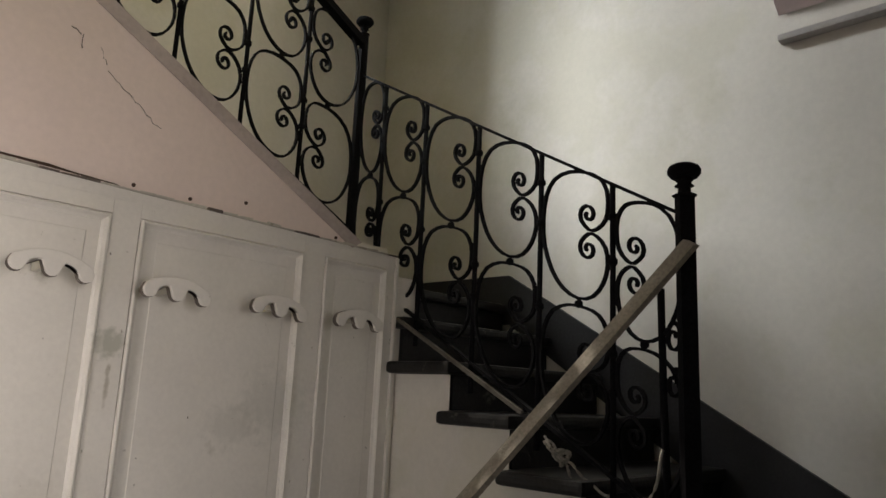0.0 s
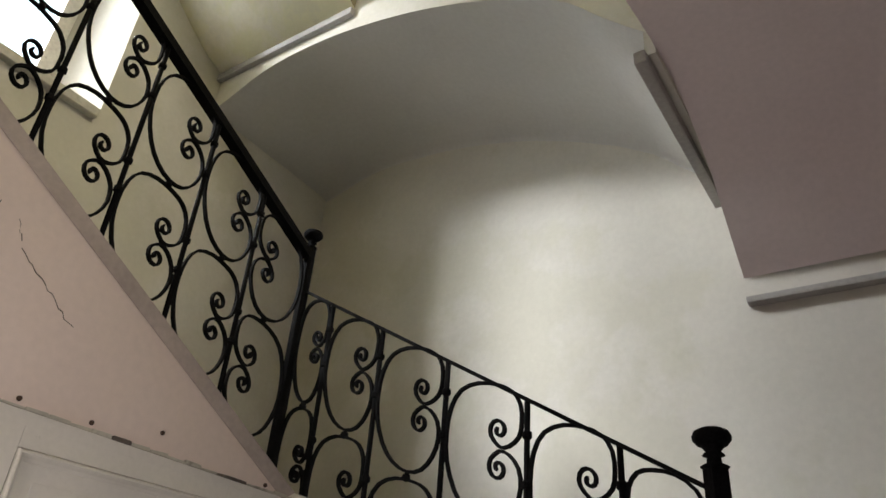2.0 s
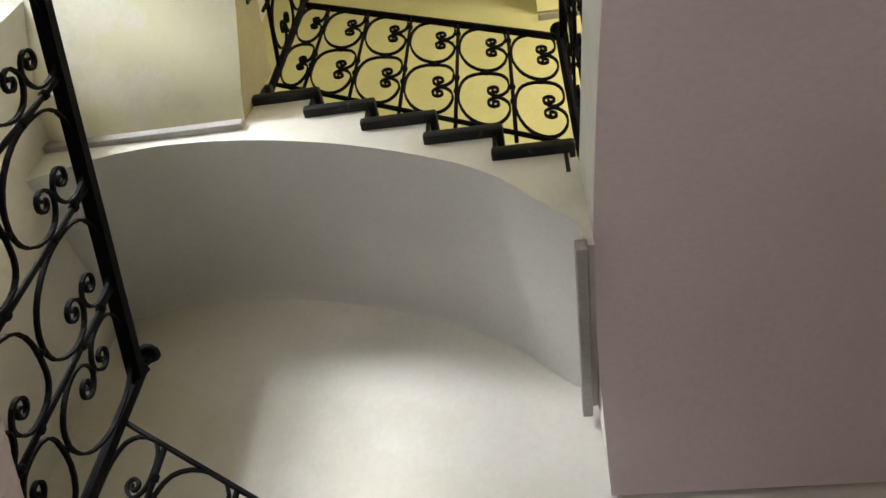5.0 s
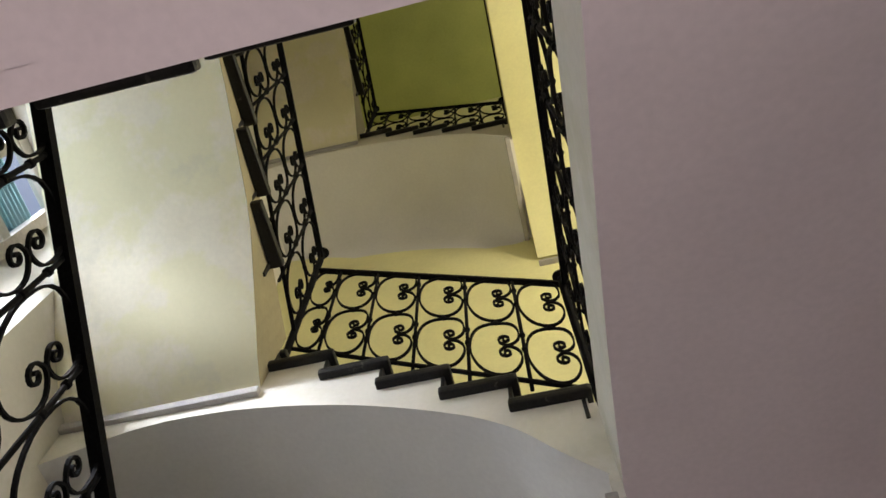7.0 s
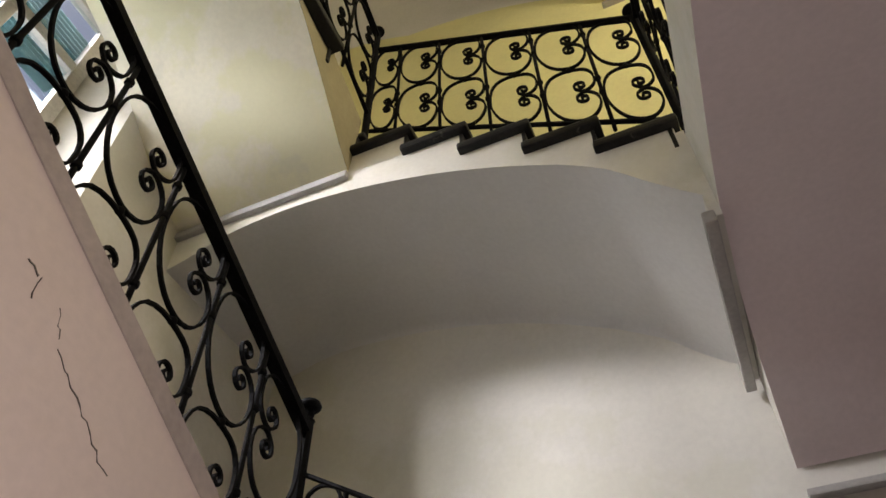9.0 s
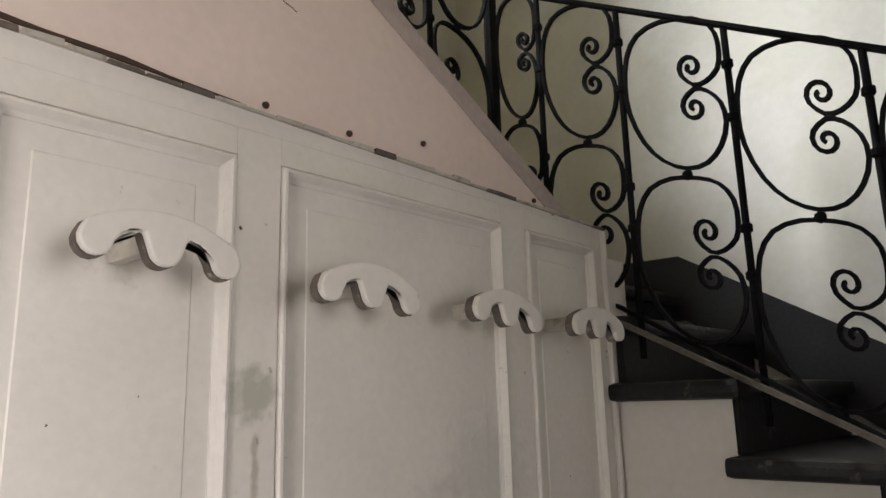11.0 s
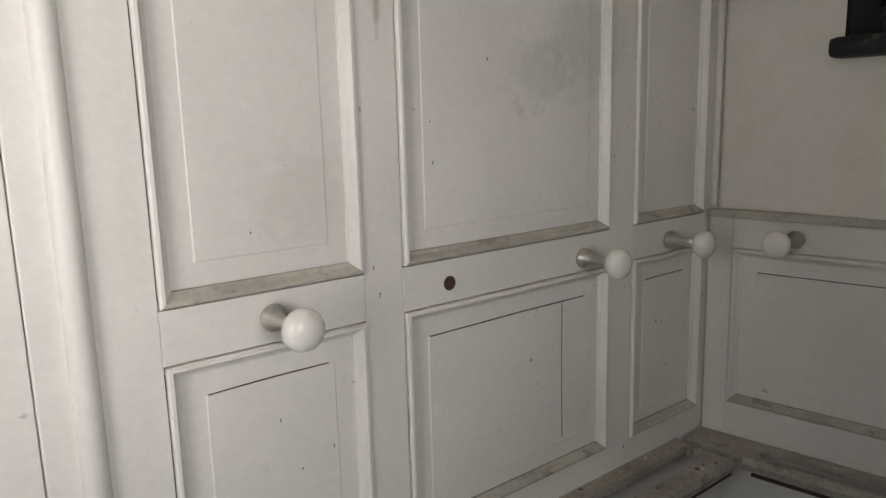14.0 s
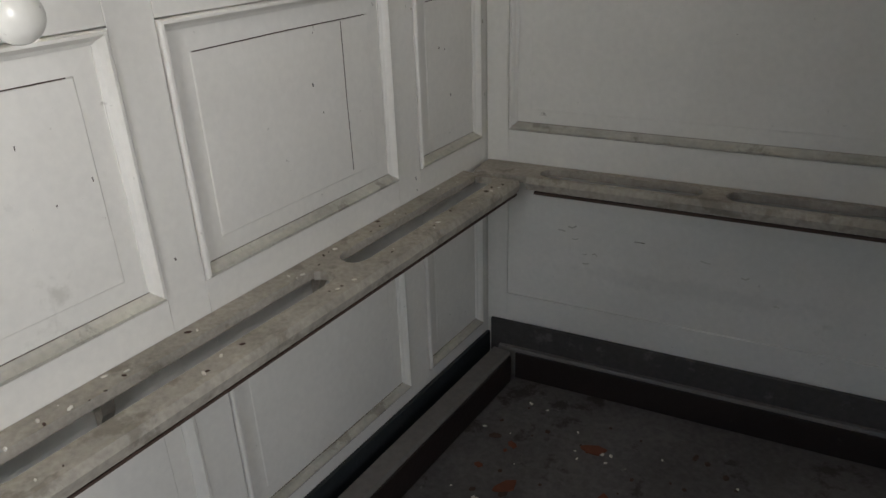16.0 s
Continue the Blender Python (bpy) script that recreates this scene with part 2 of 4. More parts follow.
def turned(profile, origin, axis="z", sides=20):
    """A turned piece: profile of (radius, along) about an axis through origin."""
    bm = bmesh.new()
    o = Vector(origin)
    a, u, v = {"z": ((0, 0, 1), (1, 0, 0), (0, 1, 0)), "x": ((1, 0, 0), (0, 1, 0), (0, 0, 1)), "y": ((0, -1, 0), (1, 0, 0), (0, 0, 1))}[axis]
    a, u, v = Vector(a), Vector(u), Vector(v)
    rings = [[bm.verts.new(o + a * h + (u * math.cos(6.28318 * k / sides) + v * math.sin(6.28318 * k / sides)) * max(r, 0.0004)) for k in range(sides)] for r, h in profile]
    for r, s in zip(rings, rings[1:]):
        for k in range(sides):
            bm.faces.new((r[k], r[(k + 1) % sides], s[(k + 1) % sides], s[k]))
    bm.faces.new(rings[0][::-1])
    bm.faces.new(rings[-1])
    bmesh.ops.recalc_face_normals(bm, faces=bm.faces[:])
    return bm


def sheet(us, vs, at):
    """A grid surface: at(u, v) gives the place."""
    bm = bmesh.new()
    grid = [[bm.verts.new(at(u, v)) for v in vs] for u in us]
    for r, s in zip(grid, grid[1:]):
        for k in range(len(vs) - 1):
            bm.faces.new((r[k], r[k + 1], s[k + 1], s[k]))
    return bm


def mesh_from(bm, name, mat, smooth=False):
    me = bpy.data.meshes.new(name)
    bm.to_mesh(me)
    bm.free()
    me.materials.append(mat)
    if smooth:
        me.shade_smooth()
    return me


def part(name, bm, mat, parent, label="", smooth=False):
    ob = new(name, mesh_from(bm, name, mat, smooth))
    ob.parent = parent
    return tagged(ob, label)


def structure(name, bm, mat, label, category="wall", smooth=False):
    return tagged(new(name, mesh_from(bm, name, mat, smooth)), label, category, kind="structure")


def thing(name, label, category, group="", kind=""):
    return tagged(new(name), label, category, group, kind)


def lerp_table(table):
    xs, ys = zip(*sorted(table))
    return lambda s: float(np.interp(s, xs, ys))


def smooth_table(table, lo, hi, k=40):
    """Rounded samples of a table of (s, value)."""
    f = lerp_table(table)
    w = (hi - lo) / 14
    return [(s, sum(f(min(max(s + w * d, lo), hi)) for d in (-1, -0.5, 0, 0.5, 1)) / 5) for s in np.linspace(lo, hi, k)]


# ---- measures of the place ----
XL, XR, YN, YS = -1.25, 3.2, 0.92, -2.55
RISE = 0.161
FL = 0.05
TOP = 13.0
STOREY = 3.94

# ---- floor and walls ----
structure("floor", boxed(XL - 0.3, XR + 0.3, YS - 0.3, YN + 0.3, -0.12, FL), FLOORMAT, "dirty grey cement floor with dark stains and debris", "floor")
structure("wall_north", boxed(XL - 0.3, XR + 0.3, YN, YN + 0.3, 0, 4.8), PLASTER, "cream white plaster wall along the stairs")
structure("wall_north_upper", boxed(XL - 0.3, XR + 0.3, YN, YN + 0.3, 4.8, TOP), YELLOW, "pale yellow plaster wall of the upper floors")
# the low east and south walls are unseen and darkened to dim the hall
structure("wall_east", boxed(XR, XR + 0.3, -1.2, YN, 0, 2.7), BOUNCE_CUT, "unseen hall wall at the foot of the stairs, dark brown to cut bounce light")
structure("wall_east_corner", boxed(XR, XR + 0.3, YS, -2.25, 0, 2.7), BOUNCE_CUT, "unseen wall beside the east lamp opening, dark brown to cut bounce light")
structure("wall_east_lintel", boxed(XR, XR + 0.3, -2.25, -1.2, 2.3, 2.7), BOUNCE_CUT, "unseen wall over the east lamp opening, dark brown to cut bounce light")
structure("wall_east_middle", boxed(XR, XR + 0.3, YS, YN, 2.7, 5.3), PLASTER, "white plaster wall at the foot of the stairs")
structure("wall_south_low", boxed(XL - 0.3, 0.28, YS - 0.3, YS, 0, 2.7), BOUNCE_CUT, "unseen wall behind the hall, dark brown to cut bounce light")
structure("wall_south_right", boxed(1.22, XR + 0.3, YS - 0.3, YS, 0, 2.7), BOUNCE_CUT, "unseen wall beside the south lamp opening, dark brown to cut bounce light")
structure("wall_south_over", boxed(0.28, 1.22, YS - 0.3, YS, 2.35, 2.7), BOUNCE_CUT, "unseen wall over the south lamp opening, dark brown to cut bounce light")
structure("wall_south_upper", boxed(XL - 0.3, XR + 0.3, YS - 0.3, YS, 2.7, TOP), PLASTER, "white plaster wall of the upper storeys")
# upper east wall with two unseen openings, made for the lamps
structure("wall_east_high", boxed(XR, XR + 0.3, -1.4, 0.0, 7.1, 9.9), YELLOW, "yellow plaster wall between two unseen lamp openings")
structure("wall_east_left", boxed(XR, XR + 0.3, YS, -1.4, 5.3, TOP), YELLOW, "yellow plaster wall of the upper landing")
structure("wall_east_right", boxed(XR, XR + 0.3, 0.0, YN, 5.3, TOP), YELLOW, "yellow plaster wall of the upper landing")
structure("wall_east_over", boxed(XR, XR + 0.3, -1.4, 0.0, 11.3, TOP), YELLOW, "yellow plaster wall over the opening of the added top lamp")
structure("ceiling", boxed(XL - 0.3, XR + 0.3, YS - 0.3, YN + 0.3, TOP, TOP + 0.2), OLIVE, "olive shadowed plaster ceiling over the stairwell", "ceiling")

# west wall with the stair window
WY0, WY1, WZ0, WZ1 = -1.70, -0.53, 3.86, 5.62
structure("wall_west_low", boxed(XL - 0.3, XL, YS, YN, 0, WZ0), PLASTER, "cream plaster wall below the stair window")
structure("wall_west_over", boxed(XL - 0.3, XL, YS, YN, WZ1, TOP), PLASTER, "cream plaster wall over the stair window")
structure("wall_west_north", prism([(XL, WY1), (XL, YN), (XL - 0.3, YN), (XL - 0.3, WY1 - 0.18)], "z", WZ0, WZ1), PLASTER, "cream plaster wall beside the stair window")
structure("wall_west_south", boxed(XL - 0.3, XL, YS, WY0, WZ0, WZ1), PLASTER, "cream plaster wall beside the stair window")


def stair_window():
    w = tagged(new("window_1"), "white painted stair window with a green louvred shutter", "window", kind="structure")
    x0, x1, y0, y1 = XL - 0.30, XL - 0.24, WY0, WY1 - 0.165
    my = y1 - 0.44
    for name, b in (("window_frame", boxed(x0, x1, y0, y0 + 0.07, WZ0, WZ1, 0.006)), ("window_frame", boxed(x0, x1, y1 - 0.07, y1, WZ0, WZ1, 0.006)),
                    ("window_frame", boxed(x0, x1, y0 + 0.07, y1 - 0.07, WZ1 - 0.08, WZ1, 0.006)), ("window_frame", boxed(x0, x1, y0 + 0.07, y1 - 0.07, WZ0, WZ0 + 0.08, 0.006)),
                    ("transom", boxed(x0 + 0.003, x1 - 0.003, y0 + 0.07, y1 - 0.07, 5.08, 5.15, 0.005)),
                    ("mullion", boxed(x0 + 0.006, x1 - 0.006, my - 0.03, my + 0.03, WZ0 + 0.08, WZ1 - 0.08, 0.005))):
        part(name, b, FRAMEPAINT, w)
    for a, b in ((y0 + 0.07, my - 0.03), (my + 0.03, y1 - 0.07)):
        for c, d in ((WZ0 + 0.08, 5.08), (5.15, WZ1 - 0.08)):
            g = part("pane", boxed(x0 + 0.025, x0 + 0.029, a - 0.004, b + 0.004, c - 0.004, d + 0.004), GLASS, w)
            g.visible_shadow = False
    part("window_sill", boxed(XL - 0.24, XL + 0.04, y0 - 0.02, y1 + 0.15, WZ0 - 0.04, WZ0 + 0.005, 0.006), FRAMEPAINT, w)
    sh = part("shutter", boxed(x0 - 0.16, x0 - 0.12, y1 - 0.02, y1 + 0.03, 5.10, WZ1), SHUTTER, w, "green louvred shutter")
    for i in range(14):
        z = 5.12 + i * 0.036
        part("slat", prism([(x0 - 0.19, z), (x0 - 0.13, z + 0.03), (x0 - 0.13, z + 0.037), (x0 - 0.19, z + 0.007)], "y", y1 - 0.38, y1 - 0.02), SHUTTER, sh)


stair_window()
tagged(new("backdrop", mesh_from(boxed(-9.0, -8.9, -9, 7, -2, 14), "backdrop", OUTSIDE)), "bright pale blue daylight outdoors", "backdrop", kind="structure")

# ---- vault and string of the flights along the north wall ----
ARCH = smooth_table([(XL, 4.26), (-1.05, 4.375), (-0.81, 4.43), (-0.55, 4.43), (-0.29, 4.40), (0.0, 4.33), (0.22, 4.26), (0.57, 4.10), (0.79, 3.97), (0.97, 3.755), (1.05, 3.55)], XL, 1.05, 44)


def vault(name, dz, deep, mat):
    f = lerp_table(ARCH)

    def drop(x):
        left = min(1.0, (x - XL) / 0.7)
        right = min(1.0, (1.05 - x) / 0.35)
        return (0.02 + deep * left) * max(0.0, right) ** 0.7

    def at(x, v):
        # falls towards the wall in a quarter round
        return (x, -0.002 + v * (YN + 0.002), f(x) + dz - drop(x) * (1 - math.sqrt(max(0.0, 1 - v ** 6))))

    return structure(name, sheet([a for a, _ in ARCH], [1 - (1 - i / 22) ** 1.6 for i in range(23)], at), mat, "smooth white plaster vault under the stairs", "vault", smooth=True)


UPNOSES = [(1.074, 4.090), (0.815, 4.245), (0.550, 4.400), (0.280, 4.555), (0.010, 4.710), (-0.26, 4.865)]


def stepped(noses, landing_x, back=0.035):
    """The stepped outline under a flight that rises towards -x, from its foot to its head."""
    out = []
    for (x, z), nxt in zip(noses, noses[1:] + [(landing_x, 0)]):
        out += [(x - back, z - 0.042), (nxt[0] - back, z - 0.042)]
    return out


def string_face(low, steps, y0, y1):
    """A wall between a curved underside and a stepped top, as upright strips."""
    f = lerp_table(low)
    xs = sorted({x for x, _ in low} | {x for x, _ in steps if low[0][0] < x < low[-1][0]})
    bm = bmesh.new()
    for a, b in zip(xs, xs[1:]):
        m = (a + b) / 2
        top = next(q for (p, q), (r, _) in zip(steps[0::2], steps[1::2]) if r <= m <= p or p == steps[0][0] and m > p)
        v = [bm.verts.new(p) for y in (y0, y1) for p in ((a, y, f(a)), (b, y, f(b)), (b, y, top), (a, y, top))]
        for k in ((0, 1, 2, 3), (7, 6, 5, 4), (4, 5, 1, 0), (3, 2, 6, 7)):
            bm.faces.new([v[i] for i in k])
    bmesh.ops.remove_doubles(bm, verts=bm.verts[:], dist=1e-5)
    return bm


def north_flight(suffix, dz, deep, mat):
    vault("vault_north" + suffix, dz, deep, mat)
    noses = [(x, z + dz) for x, z in UPNOSES]
    structure("string_north" + suffix, string_face([(a, z + 0.004 + dz) for a, z in ARCH], stepped(noses, XL + 0.035), 0.0, 0.06), PLASTER, "white plaster string wall under the upper steps", "wall")
    structure("trim_vault" + suffix, boxed(1.015, 1.055, -0.03, 0.88, 3.50 + dz, 3.55 + dz, 0.006), TRIM, "grey stone lip at the foot of the vault", "trim")
    structure("wall_pier" + suffix, boxed(1.045, 1.0785, 0.002, 0.88, 3.551 + dz, 4.02 + dz), PLASTER, "white plaster pier at the foot of the vault", "wall")
    s = thing("stone_steps", "black stone steps of an upper flight with overhanging ends", "stairs", "upper steps")
    for i, (x, z) in enumerate(noses):
        back = XL if i == 5 else noses[i + 1][0] - 0.05
        out = -0.04 if i < 5 else 0.0
        part("tread", prism([(back, out), (x, out), (x, YN), (back, YN)], "z", z - 0.042, z, 0.013), STONE, s)
        part("riser", boxed(x - 0.045, x - 0.03, -0.004, YN, z - 0.155 + 0.001, z - 0.042), STONE, s)


# ---- soffit on the east of the well ----
LAND = smooth_table([(-1.60, 2.98), (-1.16, 3.20), (-0.65, 3.41), (-0.15, 3.56), (0.15, 3.60), (0.40, 3.56), (0.66, 3.42), (0.80, 3.28), (0.90, 3.09)], -1.60, 0.90, 36)
LAND = [(YS, 2.75), (-2.0, 2.86)] + LAND


def east_flight(suffix, dz, soffit, face, words):
    f = lerp_table(LAND)
    structure("vault_east" + suffix, sheet((1.078, 1.6, 2.2, 2.8, XR), [y for y, _ in LAND], lambda x, y: (x, y, f(y) + dz)), soffit, words, "vault", smooth=True)
    structure("string_east" + suffix, prism([(y, z + 0.012 + dz) for y, z in LAND if y > -1.63] + [(0.90, 4.02 + dz), (0.05, 4.02 + dz), (-1.60, 3.38 + dz)], "x", 1.080, 1.14), face, "white plaster string along the well", "wall")
    structure("trim_east" + suffix, boxed(1.078, XR, 0.872, YN, 3.062 + dz, 3.088 + dz, 0.005), TRIM, "grey stone lip along the soffit", "trim")


# ---- west flights: soffit, string and steps of the upper storeys ----
F2U = smooth_table([(0.0, 4.53), (-0.2, 4.63), (-0.4, 4.80), (-0.66, 5.02), (-0.9, 5.14), (-1.0, 5.19), (-1.3, 5.34), (-1.6, 5.44)], -1.6, 0.0, 28)


def west_flight(suffix, dz):
    f = lerp_table([(YS, 5.5)] + F2U)
    edge = lerp_table([(0.0, -0.318), (-0.25, -0.285), (-0.6, -0.262), (-1.6, -0.26)])
    ys = [YS] + [y for y, _ in F2U]
    structure("vault_west" + suffix, sheet((0.0, 0.4, 0.8, 1.0), ys, lambda u, y: (XL + (edge(y) - XL) * u, y, f(y) + dz)), CREAM, "white plaster soffit lit by the stair window", "vault", smooth=True)
    # string in a dark ochre that stands for the shade on its plaster
    structure("string_west" + suffix, sheet((0.0, 1.0), ys[1:], lambda u, y: (edge(y) + (-0.285 - edge(y)) * u + 0.001, y, (f(y) + dz) * (1 - u) + (4.96 - 0.52 * y + dz) * u)), STRING_SHADE, "plaster string of the upper second flight, its shade painted as dark ochre", "wall")
    structure("trim_west" + suffix, boxed(XL, -0.31, -0.03, 0.0, 4.485 + dz, 4.53 + dz, 0.006), TRIM, "grey lip at the foot of the soffit", "trim")
    s = thing("stone_steps", "black stone steps seen from below over the soffit", "stairs", "upper steps")
    for i in range(5):
        y, z = -0.33 - 0.32 * i, 5.12 + 0.167 * i + dz
        part("tread", boxed(XL, -0.212, y - 0.35, y, z - 0.05, z, 0.012), STONE, s)
        part("riser", boxed(XL, -0.27, y - 0.04, y - 0.02, z - 0.167, z - 0.042), STONE, s)


north_flight("", 0.0, 0.05, VAULT)
east_flight("", 0.0, MAUVE, PLASTER, "mauve-grey plaster soffit of the flight to the landing")
west_flight("", 0.0)
north_flight("_second", STOREY, 0.40, VAULT)
east_flight("_second", STOREY, YELLOW, YELLOW, "yellow plaster soffit of the second floor")
west_flight("_second", STOREY)
structure("floor_upper_landing", boxed(1.15, XR, 0.0, YN, 3.98, 4.02), SLATE, "dark stone landing floor", "floor")
structure("soffit_top_south", boxed(XL, XR, YS, -1.75, 9.0, 9.2), VAULT, "white plaster soffit over the well", "vault")
structure("soffit_upper_south", prism([(XL, 6.5), (1.08, 6.8), (1.08, 7.0), (XL, 6.7)], "y", YS, -1.58), PLASTER, "plaster soffit of the upper third flight", "vault")

# ---- flight three, over the hall ----
F3 = [(XL, 2.72), (0.0, 2.885), (0.25, 2.95), (0.5, 2.985), (0.9, 3.03), (1.079, 3.045)]
structure("vault_south", sheet([x for x, _ in F3], [-1.548, -1.9, -2.3, YS], lambda x, y: (x, y, lerp_table(F3)(x))), MAUVE, "pinkish plaster soffit under the third flight", "vault", smooth=True)


def flight_three():
    s = thing("stone_steps", "black stone steps of the flight over the hall", "stairs")
    noses = [(-0.08, 3.095), (0.20, 3.25), (0.48, 3.41), (0.76, 3.57)]
    for i, (x, z) in enumerate(noses):
        part("tread", boxed(x - 0.11, x + 0.21, YS + 0.02, -1.506, z - 0.042, z, 0.012), STONE, s)
        part("riser", boxed(x, x + 0.02, YS + 0.02, -1.56, z - 0.16, z - 0.042), STONE, s)
    outline = [(x, z + 0.012) for x, z in F3 if x >= 0] + [(1.079, 3.52), (0.76, 3.52), (0.76, 3.36), (0.48, 3.36), (0.48, 3.20), (0.20, 3.20), (0.20, 3.045), (0.0, 3.045)]
    structure("string_south", prism(outline, "y", -1.60, -1.549), MAUVE, "pinkish plaster string of the third flight", "wall")


flight_three()
structure("floor_corner_landing", boxed(XL, -0.05, YS, -1.60, 2.91, 2.95), STONE, "black stone corner landing", "floor")

# ---- flight two, along the west wall ----
TOE = (-0.245, 2.215)
SL2 = 0.56


def string2(y):
    return TOE[1] + SL2 * (TOE[0] - y)


structure("wall_pink", prism([(-0.24, 2.205), (-0.24, TOE[1]), (-1.55, string2(-1.55)), (-1.55, 2.235)], "x", -0.06, 0.0), PINK, "pinkish plaster wall under the second flight, cracked", "wall")
structure("trim_string", prism([(TOE[0] + 0.03, TOE[1] - 0.016), (TOE[0] + 0.07, TOE[1] + 0.01), (-1.55, string2(-1.55) + 0.048), (-1.55, string2(-1.55))], "x", -0.38, 0.004), PINKGREY, "grey painted edge of the stair string", "trim")
structure("wall_closet", boxed(-0.09, -0.06, -1.55, 0.0, 0, 2.24), PLASTER, "plain wall behind the wood panelling", "wall")
structure("wall_hall_west", boxed(-0.5, -0.44, YS, -1.62, 0, 2.72), PLASTER, "plain wall of the dark closet", "wall")


def flight_two():
    s = thing("stone_steps", "black stone steps beside the stair window", "stairs")
    for i in range(5):
        y, z = -0.38 - 0.29 * i, 2.144 + RISE * (i + 1)
        part("tread", boxed(XL, -0.30, y - 0.31, y + 0.025, z - 0.04, z, 0.01), STONE, s)
        part("riser", boxed(XL, -0.32, y - 0.02, y, z - RISE, z - 0.04), STONE, s)


flight_two()

# ---- flight one, along the north wall ----
NOSES = [(0.31 + 0.258 * k, 1.822 - RISE * k) for k in range(11)]


def flight_one():
    s = thing("stone_steps", "worn black stone steps with rounded nosings", "stairs")
    rows = [(-0.21, 2.144), (0.05, 1.983)] + NOSES
    for i, (x, z) in enumerate(rows):
        back = XL if i == 0 else rows[i - 1][0] - 0.05
        y0 = 0.0 if i < 2 else -0.03
        part("tread", prism([(back, y0), (x, y0), (x, YN - 0.02), (back, YN - 0.02)], "z", z - 0.043, z, 0.014), STONE, s)
        part("riser", boxed(x - 0.05, x - 0.03, 0.032, YN - 0.02, z - RISE + 0.001, z - 0.043), STONE, s)
    skirt = [(3.1, FL), (3.1, 0.36), (1.2, 1.455), (-0.21, 2.285), (XL, 2.30), (XL, 2.12), (-0.2, 2.05), (2.85, FL)]
    structure("baseboard", prism(skirt, "y", YN - 0.02, YN - 0.001), SLATE, "dark slate skirting along the stairs", "baseboard")
    structure("baseboard_west", boxed(XL, XL + 0.02, 0.0, YN - 0.02, 2.144, 2.30), SLATE, "dark slate skirting on the corner landing", "baseboard")
    under = stepped([(x, z) for x, z in NOSES[::-1]], 0.035)
    structure("wall_spandrel", string_face([(0.0, 1.26), (1.2, 1.26), (1.2005, FL), (2.85, FL)], under, 0.02, 0.08), PLASTER, "white plaster wall under the first flight", "wall")
    structure("wall_spandrel_low", boxed(0.0, 1.2, 0.19, 0.22, FL, 1.26), PLASTER, "white plaster wall behind the wainscot", "wall")
    structure("wall_stairs_corner", boxed(-0.06, 0.0, 0.0, 0.10, FL, 2.13), PLASTER, "plaster corner under the steps", "wall")


flight_one()

# ---- wrought iron railings ----


def scroll_line(w, h):
    """One open loop of a bay of width w and height h: two spirals that meet at the right, joined by an oval."""
    r = min(0.037, w * 0.145)
    cx, cy = 0.69 * w, 0.53 * h
    one = [(cx + (0.006 + (r - 0.006) * k / 16) * math.cos(a), cy + 1.5 * r + (0.006 + (r - 0.006) * k / 16) * math.sin(a))
           for k in range(17) for a in [-0.80 * math.pi - 2.5 * math.pi * (1 - k / 16)]]
    loop = [(0.70, 0.545), (0.82, 0.560), (0.935, 0.635), (0.968, 0.74), (0.95, 0.87), (0.84, 0.965), (0.66, 0.998), (0.41, 0.995), (0.18, 0.925), (0.05, 0.775), (0.01, 0.575), (0.035, 0.38),
            (0.16, 0.18), (0.34, 0.055), (0.56, 0.004), (0.76, 0.04), (0.90, 0.15), (0.965, 0.29), (0.935, 0.42), (0.82, 0.50), (0.70, 0.515)]
    two = [(x, 2 * cy - y) for x, y in one[::-1]]
    ctrl = one + [(a * w, b * h) for a, b in loop] + two
    out = []
    for i in range(len(ctrl) - 1):
        p0, p1, p2, p3 = (Vector(ctrl[min(max(j, 0), len(ctrl) - 1)]) for j in (i - 1, i, i + 1, i + 2))
        for s in ((0.0, 0.5) if 15 < i < len(ctrl) - 17 else (0.0,)):
            out.append(0.5 * ((2 * p1) + (p2 - p0) * s + (2 * p0 - 5 * p1 + 4 * p2 - p3) * s * s + (3 * p1 - p0 - 3 * p2 + p3) * s ** 3))
    return out + [Vector(ctrl[-1])]


